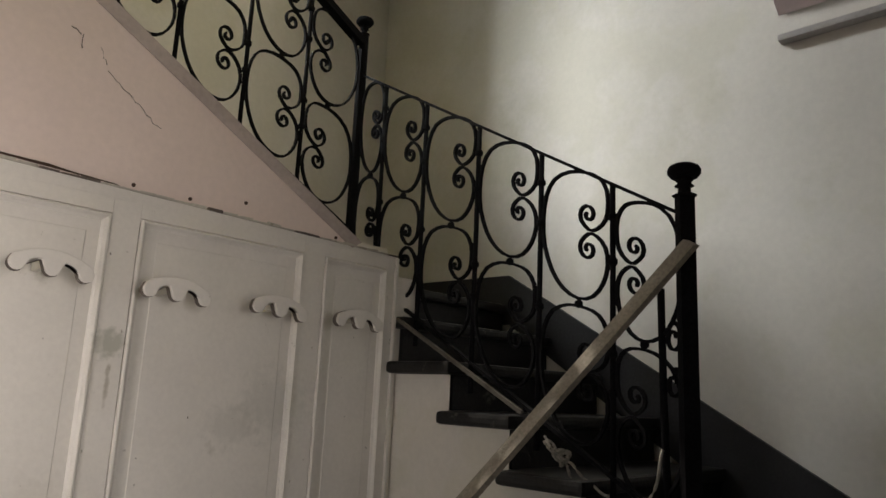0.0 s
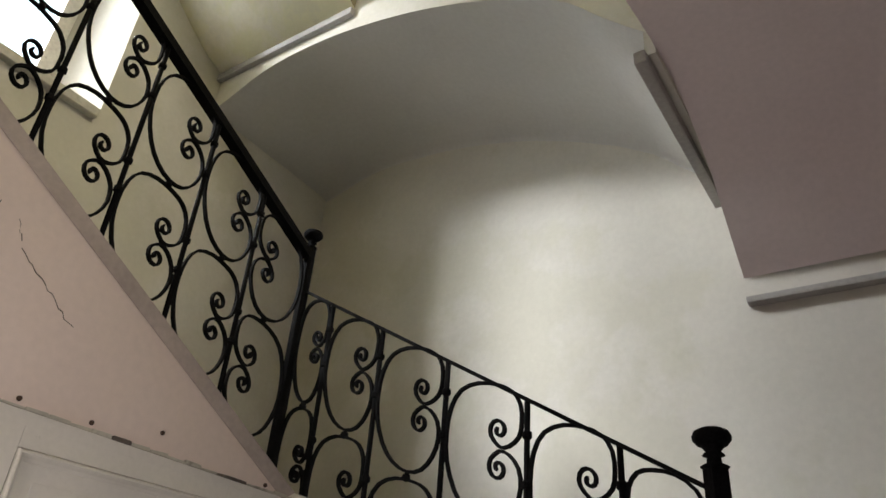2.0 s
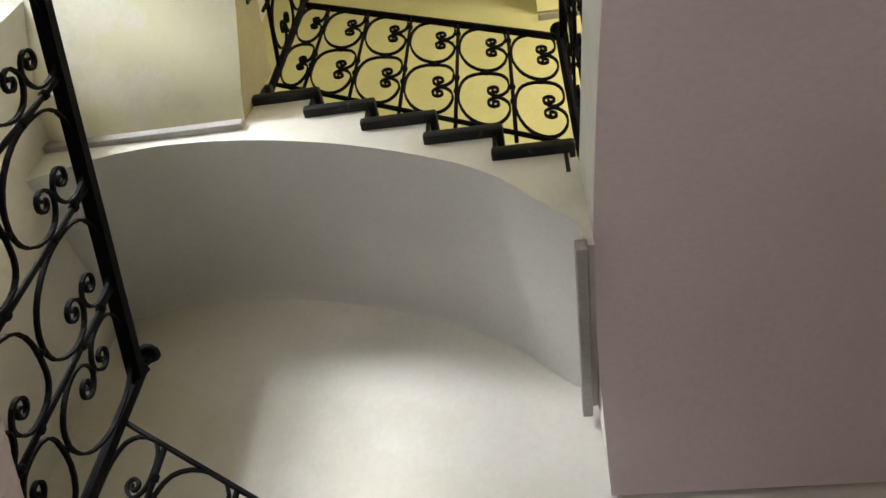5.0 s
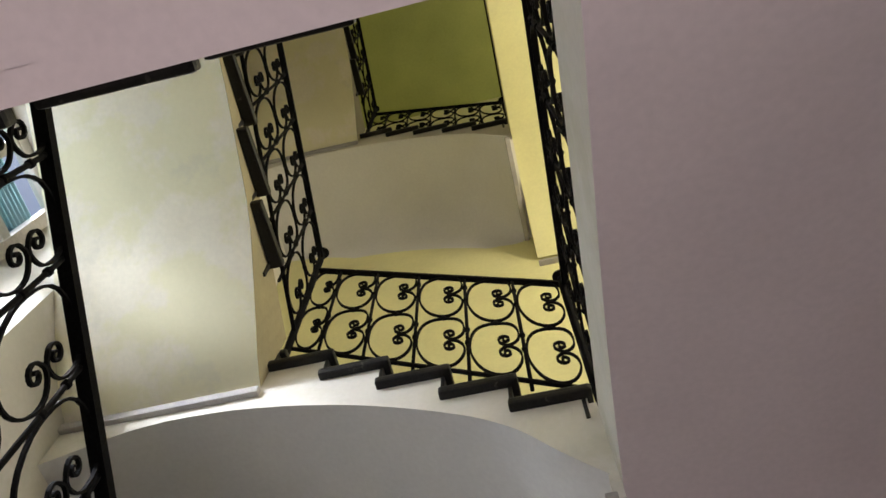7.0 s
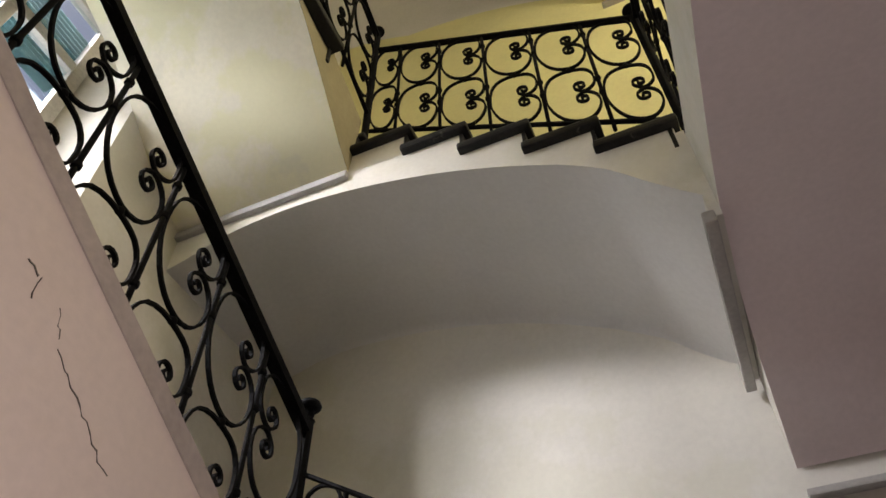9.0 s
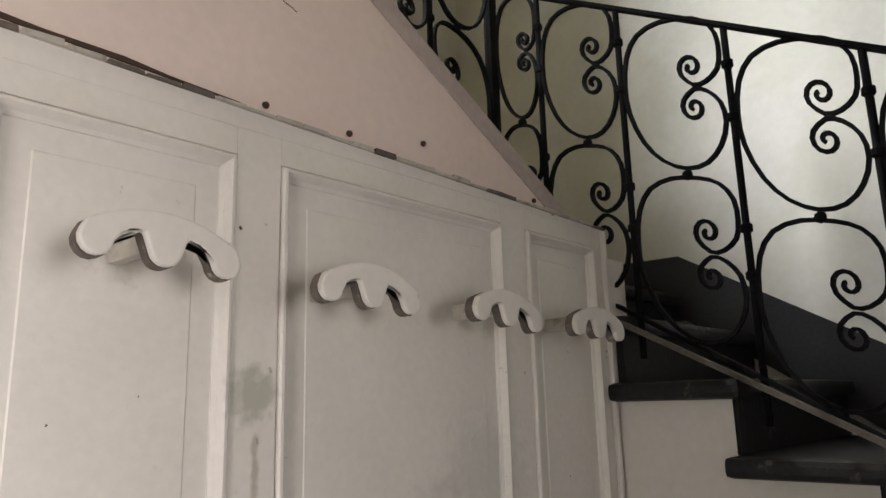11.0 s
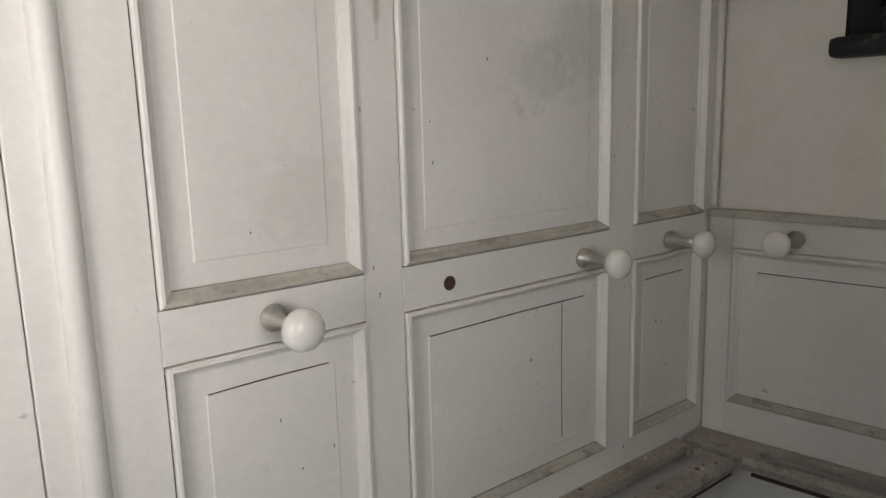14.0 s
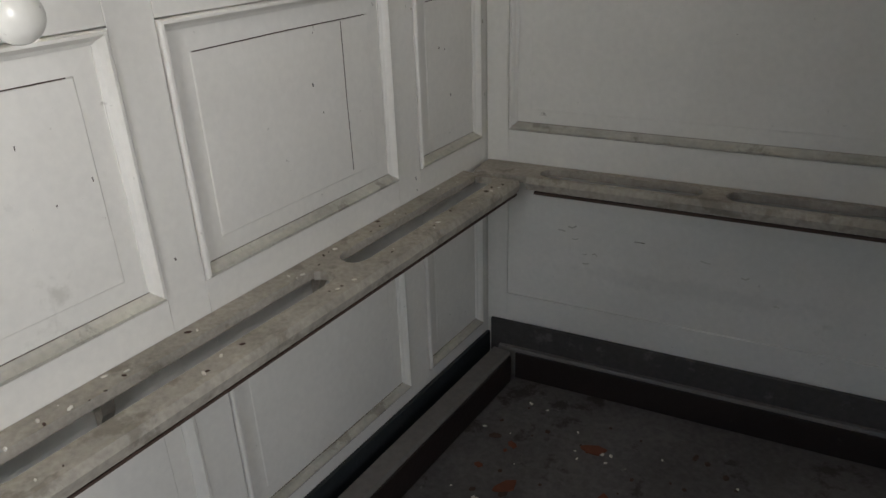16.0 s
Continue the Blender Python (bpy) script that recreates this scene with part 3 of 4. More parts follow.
def railing(label, foot, head, stations, height, across, mirror=(), rail=(0.005, 0.013), group="stair railings", drop=0.0, bar=0.0086, tops=None):
    """A railing from foot to head (places of its lower bar), with balusters at the given shares of its run. Right of the picture is the way that stations grow."""
    r = thing("stair_railing", label, "railing", group)
    a, b = Vector(foot), Vector(head)
    up = tops or (lambda s: height)

    def at(s, v):
        return a.lerp(b, s) + Vector((0, 0, v * up(s)))

    part("handrail", sweep([at(0, 1), at(0.5, 1), at(1, 1)], rail[0], flat=(across, rail[1])), IRON, r)
    part("bottom_rail", sweep([at(0, 0), at(1, 0)], 0.005, flat=(across, 0.010)), IRON, r)
    for s in stations[1:-1]:
        p, q = at(s, 0) - Vector((0, 0, drop)), at(s, 1)
        post = part("baluster", sweep([p, q], bar, 8), IRON, r, smooth=True)
        for v in (0.27, 0.40, 0.72, 0.88):
            c = at(s, v)
            part("collar", turned([(bar + 0.001, -0.011), (bar + 0.0055, -0.007), (bar + 0.0055, 0.007), (bar + 0.001, 0.011)], c, sides=8), IRON, post)
    run = (b - a)
    for i, (s, e) in enumerate(zip(stations, stations[1:])):
        w = (e - s) * run.length
        for half in (0, 1):
            h = up((s + e) / 2) * 0.5
            line = scroll_line(w, h)
            flip = i in mirror
            pts = []
            for q in line:
                u = q.x / w
                u = 1 - u if flip else u
                k = s + (e - s) * (0.03 + 0.94 * u)
                # the ovals stand more upright than the slope of the rail
                lift = (b.z - a.z) * ((s + e) / 2 - k) * 0.58
                pts.append(at(k, half * 0.5 + 0.012 + q.y / h * 0.474) + Vector((0, 0, lift)))
            part("scroll", sweep(pts, 0.0042, flat=(across, 0.0065)), IRON, r)
        if w > 0.12:
            part("knot", turned([(0.002, -0.013), (0.011, -0.008), (0.013, 0.0), (0.011, 0.008), (0.002, 0.013)], at(s + (e - s) * (0.445 if i in mirror else 0.555), 0.5), sides=10), IRON, r, smooth=True)
    return r


def newel(label, x, y, z0, z1, wide, knob, name="newel_post"):
    n = thing(name, label, "newel post")
    zt = z1 - 0.9 * knob
    part("post", sweep([(x, y, z0), (x, y, z1 - 2.1 * knob)], wide, 4 if wide > 0.022 else 10), IRON, n)
    part("neck", turned([(wide * 0.9, -2.1 * knob), (wide * 1.15, -2.0 * knob), (wide * 0.6, -1.8 * knob), (wide * 0.55, -1.5 * knob), (wide * 0.9, -1.4 * knob), (wide * 0.6, -1.2 * knob), (wide * 0.9, -0.95 * knob)], (x, y, z1), sides=16), IRON, n, smooth=True)
    part("knob", turned([(0.25 * knob, -0.98 * knob), (0.8 * knob, -0.85 * knob), (1.0 * knob, -0.6 * knob), (1.02 * knob, -0.4 * knob), (0.9 * knob, -0.15 * knob), (0.6 * knob, 0.0), (0.05 * knob, 0.03 * knob)], (x, y, z1), sides=22), IRON, n, smooth=True)


def stations(lo, hi, places):
    return [0.0] + [(p - lo) / (hi - lo) for p in places] + [1.0]


# first flight: seen from the well, left is its head
railing("black wrought iron railing with spiral scrolls on the first flight", (-0.35, 0.055, 2.215), (1.09, 0.055, 1.385),
        stations(-0.35, 1.09, [-0.19, 0.06, 0.335, 0.61, 0.87]), 0.83, (0, 1, 0), mirror=(5,), drop=0.10)
rail_foot = bpy.data.objects["stair_railing"]
part("baluster", sweep([(1.018, 0.055, 2.02), (1.022, 0.055, 1.7), (1.035, 0.055, 1.26)], 0.0105, 8), IRON, rail_foot, "short bar beside the newel post", smooth=True)
for z in (1.885, 1.765):
    part("scroll", sweep([(1.052 + (0.008 + 0.0012 * i) * math.cos(0.55 * i), 0.055, z + (0.012 + 0.0022 * i) * math.sin(0.55 * i)) for i in range(15)], 0.0042, flat=((0, 1, 0), 0.0065)), IRON, rail_foot)
newel("black turned newel post at the foot of the railing", 1.097, 0.045, 1.17, 2.355, 0.029, 0.044)
newel("slim black newel post where the flights meet", -0.36, 0.05, 2.13, 3.315, 0.021, 0.038)
# second flight, from its head down to the newel
railing("black wrought iron railing with thick handrail beside the window", (-0.35, -1.59, 3.215), (-0.35, 0.03, 2.36),
        stations(-1.59, 0.03, [-1.315, -1.045, -0.77, -0.50, -0.235]), 0.83, (1, 0, 0), mirror=(5,), rail=(0.016, 0.022), drop=0.12)
newel("black newel post at the head of the second flight", -0.35, -1.62, 2.95, 4.20, 0.022, 0.04)
# third flight above the hall
railing("black wrought iron railing of the flight over the hall", (-0.33, -1.575, 3.0), (1.1, -1.575, 3.66), stations(-0.33, 1.1, [-0.1, 0.14, 0.38, 0.62, 0.86]), 0.86, (0, 1, 0), drop=0.08)
for dz, group in ((0.0, "stair railings"), (STOREY, "top railings")):
    railing("black wrought iron railing along the well, seen from below", (1.115, -1.56, 3.43 + dz), (1.115, 0.03, 4.12 + dz), stations(-1.56, 0.03, [-1.3, -1.04, -0.78, -0.52, -0.25]), 0.88, (1, 0, 0), rail=(0.010, 0.018), drop=0.05, group=group)
    newel("black newel post at the corner of the well", 1.10, 0.05, 4.02 + dz, 5.13 + dz, 0.020, 0.038)
    railing("black wrought iron railing with scrolls on an upper flight", (-0.285, 0.05, 4.945 + dz), (1.085, 0.05, 4.16 + dz), stations(-0.285, 1.085, [-0.118, 0.121, 0.366, 0.616, 0.861]), 0.88, (0, 1, 0), rail=(0.008, 0.016), drop=0.06, group=group)
    newel("slim black newel post on an upper corner", -0.285, 0.045, 4.86 + dz, 6.09 + dz, 0.020, 0.038)
    railing("black wrought iron railing of an upper second flight", (-0.27, -1.55, 5.87 + dz), (-0.27, 0.02, 5.06 + dz), stations(-1.55, 0.02, [-1.29, -1.03, -0.77, -0.51, -0.25]), 0.88, (1, 0, 0), rail=(0.010, 0.018), drop=0.10, group=group)

# ---- wood panelling with pegs, below the second flight ----
COLS = [(-1.352, -1.028), (-0.952, -0.408), (-0.325, -0.045)]
ROWS = [(0.21, 0.61), (0.772, 1.195), (1.272, 2.15)]
PTOP = 2.195


def moulding(lo, hi, wide=0.022):
    """A sloped frame round an opening, in a plane of (p, q): outlines of its four strips."""
    (p0, q0), (p1, q1) = lo, hi
    a = [(p0, q0), (p1, q0), (p1, q1), (p0, q1)]
    b = [(p0 + wide, q0 + wide), (p1 - wide, q0 + wide), (p1 - wide, q1 - wide), (p0 + wide, q1 - wide)]
    return [(a[i], a[(i + 1) % 4], b[(i + 1) % 4], b[i]) for i in range(4)]


def framed(owner, to, lo, hi):
    """A recessed panel with raised moulding; to(p, q, d) turns panel places into the world, d being the depth out of the face."""
    for k, (a, b, c, d) in enumerate(moulding(lo, hi)):
        bm = bmesh.new()
        ring = []
        # outer lip, bead, and the slope down to the panel
        for s, out in ((0.0, -0.010), (0.06, -0.010), (0.10, 0.003), (0.22, 0.0065), (0.42, 0.007), (0.58, 0.002), (0.75, -0.005), (1.0, -0.009), (1.0, -0.022), (0.0, -0.022)):
            p = [a[0] + (d[0] - a[0]) * s, a[1] + (d[1] - a[1]) * s]
            q = [b[0] + (c[0] - b[0]) * s, b[1] + (c[1] - b[1]) * s]
            ring.append((bm.verts.new(to(p[0], p[1], out)), bm.verts.new(to(q[0], q[1], out))))
        for (v0, v1), (v2, v3) in zip(ring, ring[1:] + ring[:1]):
            bm.faces.new((v0, v1, v3, v2))
        bmesh.ops.recalc_face_normals(bm, faces=bm.faces[:])
        part("moulding", bm, GRIME_AND_SHADE if (k == 0) else PAINT, owner, "grimy moulding" if k == 0 else "")
    bm = bmesh.new()
    w = 0.0215
    i0, i1, j0, j1 = lo[0] + w, hi[0] - w, lo[1] + w, hi[1] - w
    m = 0.035
    ring0 = [bm.verts.new(to(p, q, -0.012)) for p, q in ((i0, j0), (i1, j0), (i1, j1), (i0, j1))]
    ring1 = [bm.verts.new(to(p, q, -0.0108)) for p, q in ((i0 + m, j0 + m), (i1 - m, j0 + m), (i1 - m, j1 - m), (i0 + m, j1 - m))]
    ring2 = [bm.verts.new(to(p, q, -0.0094)) for p, q in ((i0 + m + 0.002, j0 + m + 0.002), (i1 - m - 0.002, j0 + m + 0.002), (i1 - m - 0.002, j1 - m - 0.002), (i0 + m + 0.002, j1 - m - 0.002))]
    for r, s in ((ring0, ring1), (ring1, ring2)):
        for k in range(4):
            bm.faces.new((r[k], r[(k + 1) % 4], s[(k + 1) % 4], s[k]))
    bm.faces.new(ring2)
    back = [bm.verts.new(to(p, q, -0.03)) for p, q in ((i0, j0), (i1, j0), (i1, j1), (i0, j1))]
    for k in range(4):
        bm.faces.new((ring0[(k + 1) % 4], ring0[k], back[k], back[(k + 1) % 4]))
    bm.faces.new(back[::-1])
    bmesh.ops.recalc_face_normals(bm, faces=bm.faces[:])
    part("panel", bm, PAINT, owner)
    a, b = i0 + m + 0.004, i1 - m - 0.012
    if hi[1] < 2.0:
        part("gap", sweep([to(a, j1 - m - 0.001, -0.0090), to((a + b) / 2, j1 - m + 0.001, -0.0090), to(b, j1 - m, -0.0090)], 0.0011, 4), HOLE, owner, "dark shrinkage gap")
    for (a, b), (c, d) in (((i0 - 0.0205, j0 - 0.01), (i0 - 0.020, j1 + 0.01)), ((i1 + 0.0205, j0 - 0.01), (i1 + 0.020, j1 + 0.01)), ((i0 - 0.01, j0 - 0.0205), (i1 + 0.01, j0 - 0.020)), ((i0, j0 + 0.0005), (i1, j0))):
        part("gap", sweep([to(a, b, -0.004 if a != i0 else -0.0105), to(c, d, -0.004 if a != i0 else -0.0105)], 0.0012, 4), EDGE, owner, "dirty joint")


def panelling():
    w = tagged(new("panelling"), "old white painted wood panelling, scuffed and stained", "panelling", kind="structure")

    def slab(p0, p1, q0, q1, name):
        part(name, boxed(-0.028, 0.0, p0, p1, q0, q1, 0.0015), PAINT, w)

    edges = [-1.4322] + [e for c in COLS for e in c] + [0.0]
    for a, b in zip(edges[0::2], edges[1::2]):
        slab(a, b, 0.0, PTOP, "stile")
    levels = [0.0] + [e for r in ROWS for e in r] + [PTOP]
    for c in COLS:
        for a, b in zip(levels[0::2], levels[1::2]):
            slab(c[0], c[1], a, b, "rail")
        for r in ROWS:
            framed(w, lambda p, q, d: (d, p, q), (c[0], r[0]), (c[1], r[1]))
    part("top_rail", prism([(-1.428, PTOP - 0.003), (0.0, PTOP - 0.003), (0.0, PTOP + 0.004), (-1.428, PTOP + 0.035)], "x", -0.028, 0.001), PAINT, w)
    rng = random.Random(8)
    for i in range(28):
        ya, yb = -1.428 + i * 0.051, -1.428 + (i + 1) * 0.051
        za, zb = PTOP + 0.004 - 0.0217 * ya, PTOP + 0.004 - 0.0217 * yb
        h = 0.004 + 0.005 * rng.random()
        part("cap", prism([(ya, za), (yb, zb), (yb - 0.002, zb + h), (ya + 0.003, za + h * rng.uniform(0.6, 1.2))], "x", -0.02, 0.006 + 0.004 * rng.random()), EDGE if i in (0, 1, 4, 5, 6, 13, 19, 20, 27) else GRIME_AND_SHADE, w, "ragged grimy top edge")
    part("crevice", prism([(-1.42, PTOP + 0.047), (-1.02, PTOP + 0.0325), (-1.03, PTOP + 0.035), (-1.14, PTOP + 0.0405), (-1.20, PTOP + 0.047), (-1.30, PTOP + 0.048), (-1.42, PTOP + 0.057)], "x", -0.02, 0.0035), HOLE, w, "dark open crevice over the panelling")
    for _ in range(26):
        # chips on the stiles and rails
        c = rng.choice(COLS)
        y = rng.choice((c[0] - rng.uniform(0.004, 0.03), c[1] + rng.uniform(0.004, 0.03)))
        z, n = rng.uniform(0.65, 2.15), rng.uniform(0.003, 0.010)
        part("chip", sweep([(0.0001, y, z), (0.0002, y + rng.uniform(-0.003, 0.003), z + n)], rng.uniform(0.0008, 0.0018), 5), rng.choice((EDGE, GRIME_AND_SHADE, GRIME_AND_SHADE)), w, "chip in the paint")
    for c in COLS:
        for r in ROWS[1:]:
            for _ in range(3):
                y, z, n = rng.uniform(c[0] + 0.06, c[1] - 0.06), rng.uniform(r[0] + 0.06, r[1] - 0.06), rng.uniform(0.002, 0.007)
                part("chip", sweep([(-0.0093, y, z), (-0.0092, y + rng.uniform(-0.002, 0.002), z + n)], rng.uniform(0.0007, 0.0014), 5), EDGE, w, "speck in the paint")
    part("crack", sweep([(-0.0092, -0.545, 0.84), (-0.0091, -0.547, 0.98), (-0.0092, -0.546, 1.135)], 0.0011, 4), EDGE, w, "upright crack in a lower panel")
    part("corner_strip", boxed(0.001, 0.014, -0.014, -0.001, 1.29, PTOP, 0.004), PAINT, w)
    part("bead", turned([(0.017, 0.0), (0.017, 2.78)], (0.0, -1.449, FL), sides=14), PAINT, w, "rounded upright bead", smooth=True)
    part("post", boxed(-0.09, -0.006, -1.505, -1.432, FL, 2.83, 0.003), PAINT, w)
    return w


panelling()


SKEW = pose(0, 0, 0, 0, 0, 7.5)


def wainscot():
    w = tagged(new("wainscot"), "low white painted wood wainscot under the first flight", "panelling", kind="structure")
    w.matrix_world = SKEW
    cols = [(0.06, 1.13)]
    rows = [(0.31, 0.60), (0.795, 1.19)]
    edges = [0.001] + [e for c in cols for e in c] + [1.2]
    for a, b in zip(edges[0::2], edges[1::2]):
        part("stile", boxed(a, b, -0.001, 0.0 - 0.02, 0.0, 1.262, 0.0015), PAINT, w)
    levels = [0.0] + [e for r in rows for e in r] + [1.262]
    for c in cols:
        for a, b in zip(levels[0::2], levels[1::2]):
            part("rail", boxed(c[0], c[1], -0.001, -0.02, a, b, 0.0015), PAINT, w)
        framed(w, lambda p, q, d: (p, -0.0205 - d * 0.8, q), (c[0], rows[1][0]), (c[1], rows[1][1]))
        part("panel", boxed(c[0], c[1], -0.001, -0.0145, rows[0][0], rows[0][1], 0.002), PAINT, w, "plain scuffed board")
    rng = random.Random(12)
    for _ in range(11):
        x, z, n = rng.uniform(0.18, 1.0), 0.50 + rng.uniform(-0.09, 0.06), rng.uniform(0.008, 0.035)
        part("scuff", sweep([(x, -0.0146, z), (x + n * 0.5, -0.0147, z + rng.uniform(-0.004, 0.004)), (x + n, -0.0146, z + rng.uniform(-0.004, 0.004))], rng.uniform(0.0010, 0.0024), 4), GRIME_AND_SHADE, w, "dark scuff through the paint")
    part("cap", boxed(0.001, 1.2, -0.034, 0.0 - 0.001, 1.262, 1.282, 0.005), GRIME_AND_SHADE, w, "grimy cap strip")


wainscot()

# ---- umbrella rack, tray and plinth ----
SH = 0.712


def slotted(name, runs, z, thick, y0, y1, along, mat, owner, depth0, depth1):
    """A board along x or y with rounded slots cut through it, as a lattice of strips."""
    bm = bmesh.new()

    def put(s, d, q):
        return (s, -d, q) if along == "x" else (d, s, q)

    def slab(poly):
        lo = [bm.verts.new(put(s, d, z - thick)) for s, d in poly]
        hi = [bm.verts.new(put(s, d, z)) for s, d in poly]
        n = len(poly)
        for i in range(n):
            bm.faces.new((lo[i], lo[(i + 1) % n], hi[(i + 1) % n], hi[i]))
        bm.faces.new(hi)
        bm.faces.new(lo[::-1])

    mid, half = 0.075, 0.031
    cuts = [y0] + [e for r in runs for e in r] + [y1]
    slab([(y0, depth0), (y1, depth0), (y1, mid - half), (y0, mid - half)])
    slab([(y0, mid + half), (y1, mid + half), (y1, depth1), (y0, depth1)])
    for i in range(0, len(cuts), 2):
        a, b = cuts[i], cuts[i + 1]
        pts = [(a, mid - half), (b, mid - half)]
        if i + 2 < len(cuts):
            pts = [(a, mid - half)] + [(b + half * (1 - math.sqrt(max(0, 1 - k * k))), mid + half * k) for k in (-1, -0.8, -0.5, 0, 0.5, 0.8, 1)]
        else:
            pts = [(a, mid - half), (b, mid - half), (b, mid + half)]
        pts2 = [(a - half * (1 - math.sqrt(max(0, 1 - k * k))), mid + half * k) for k in (1, 0.8, 0.5, 0, -0.5, -0.8)] if i > 0 else [(a, mid + half)]
        if i + 2 >= len(cuts):
            pts = [(b, mid - half), (b, mid + half)]
            slab([(a, mid - half)] + pts + pts2)
        else:
            slab(pts + pts2)
    bmesh.ops.recalc_face_normals(bm, faces=bm.faces[:])
    return part(name, bm, mat, owner)


def umbrella_rack():
    r = thing("umbrella_rack", "dusty wooden umbrella shelf with rounded slots along the panelling", "umbrella rack")
    slotted("shelf", [(-1.385, -0.74), (-0.69, -0.150)], SH, 0.018, -1.425, -0.137, "y", DUSTY, r, 0.0012, 0.145)
    slotted("shelf", [(0.17, 0.56), (0.61, 1.06)], SH - 0.001, 0.018, 0.0052, 1.18, "x", DUSTY, r, 0.0222, 0.119).matrix_world = SKEW
    part("edge", prism([(0.1455, SH - 0.034), (0.157, SH - 0.030), (0.161, SH - 0.012), (0.154, SH + 0.001), (0.1455, SH + 0.003)], "y", -1.425, -0.132), DUSTY, r, "rounded dusty front edge")
    part("edge", prism([(-0.1195, SH - 0.034), (-0.131, SH - 0.030), (-0.135, SH - 0.012), (-0.128, SH + 0.001), (-0.1195, SH + 0.003)], "x", 0.150, 1.18), DUSTY, r, "rounded dusty front edge").matrix_world = SKEW
    # the shadow line under both front edges, modelled as thin dark strips
    part("strip", boxed(0.147, 0.155, -1.42, -0.135, SH - 0.039, SH - 0.0345), HOLE, r, "dark strip drawn as the shadow line under the edge")
    part("strip", boxed(0.17, 1.17, -0.129, -0.121, SH - 0.041, SH - 0.0345), HOLE, r, "dark strip drawn as the shadow line under the edge").matrix_world = SKEW
    for y in (-1.19, -0.715):
        part("bracket", prism([(0.002, SH - 0.0185), (0.030, SH - 0.0185), (0.026, SH - 0.05), (0.002, SH - 0.09)], "y", y, y + 0.022), DUSTY, r)


umbrella_rack()


def drip_tray():
    t = thing("drip_tray", "low dusty kerb of the umbrella tray along the wall foot", "tray")
    part("kerb", prism([(0.040, FL), (0.094, FL), (0.098, 0.140), (0.092, 0.147), (0.044, 0.147), (0.040, 0.142)], "y", -1.425, -0.055), GREY, t, "dusty grey top")
    part("kerb", prism([(-0.034, FL), (-0.048, FL), (-0.049, 0.140), (-0.046, 0.147), (-0.034, 0.147)], "x", 0.045, 1.18), GREY, t, "dusty grey top").matrix_world = SKEW
    part("kerb_face", boxed(0.0985, 0.104, -1.425, -0.062, FL, 0.138, 0.002), BROWN, t, "dark brown painted face")
    part("kerb_face", boxed(0.100, 1.18, -0.0545, -0.0495, FL, 0.138, 0.002), BROWN, t, "dark brown painted face").matrix_world = SKEW
    part("tray_bottom", boxed(0.0125, 0.0395, -1.425, -0.036, FL, 0.10), PLINTH, t)


drip_tray()
structure("baseboard_panelling", boxed(0.0008, 0.012, -1.425, -0.022, FL, 0.175, 0.003), PLINTH, "dark painted plinth under the panelling", "baseboard")
structure("baseboard_wainscot", boxed(0.0145, 1.2, -0.0335, -0.0225, FL, 0.226, 0.003), SKIRT, "dark grey plinth under the wainscot", "baseboard").matrix_world = SKEW


def debris():
    d = tagged(new("debris"), "scattered crumbs of plaster, dirt and dry leaves", "debris", kind="stuff")
    rng = random.Random(4)
    for mat, n, big in ((PLASTER, 90, 0.007), (HOLE, 130, 0.012), (RUST, 22, 0.024)):
        bm = bmesh.new()
        for _ in range(n):
            x, y, r = rng.uniform(0.13, 1.25), rng.uniform(-1.2, -0.1), big * rng.uniform(0.3, 1.0)
            bmesh.ops.create_icosphere(bm, subdivisions=1, radius=r, matrix=Matrix.Translation((x, y, FL + r * 0.2)) @ pose(0, 0, 0, 0, 0, rng.uniform(0, 360)) @ Matrix.Diagonal((rng.uniform(0.6, 1.6), rng.uniform(0.5, 1), 0.35, 1)))
        part("crumbs", bm, mat, d)
    for mat, n, big in ((PLASTER, 26, 0.005), (HOLE, 24, 0.005)):
        bm = bmesh.new()
        for _ in range(n):
            r = big * rng.uniform(0.3, 1.0)
            p = (rng.choice((rng.uniform(0.01, 0.045), rng.uniform(0.116, 0.14))), rng.uniform(-1.40, -0.15), SH + r * 0.2)
            bmesh.ops.create_icosphere(bm, subdivisions=1, radius=r, matrix=Matrix.Translation(p) @ pose(0, 0, 0, 0, 0, rng.uniform(0, 360)) @ Matrix.Diagonal((1.4, 0.7, 0.4, 1)))
        part("crumbs", bm, mat, d)
    leaf = [(0.030 * math.cos(a) * (1 + 0.25 * math.sin(3 * a)), 0.016 * math.sin(a) * (1 + 0.2 * math.cos(5 * a))) for a in np.linspace(0, 5.9, 16)]
    for x, y, turn in ((0.43, -0.22, 20), (0.52, -0.38, 100), (0.30, -0.45, 60)):
        bm = prism(leaf, "z", FL + 0.002, FL + 0.006)
        bmesh.ops.transform(bm, verts=bm.verts[:], matrix=pose(x, y, 0, 0, 0, turn))
        part("leaf", bm, RUST, d, "dry rust-red leaf")


debris()

# ---- pegs ----


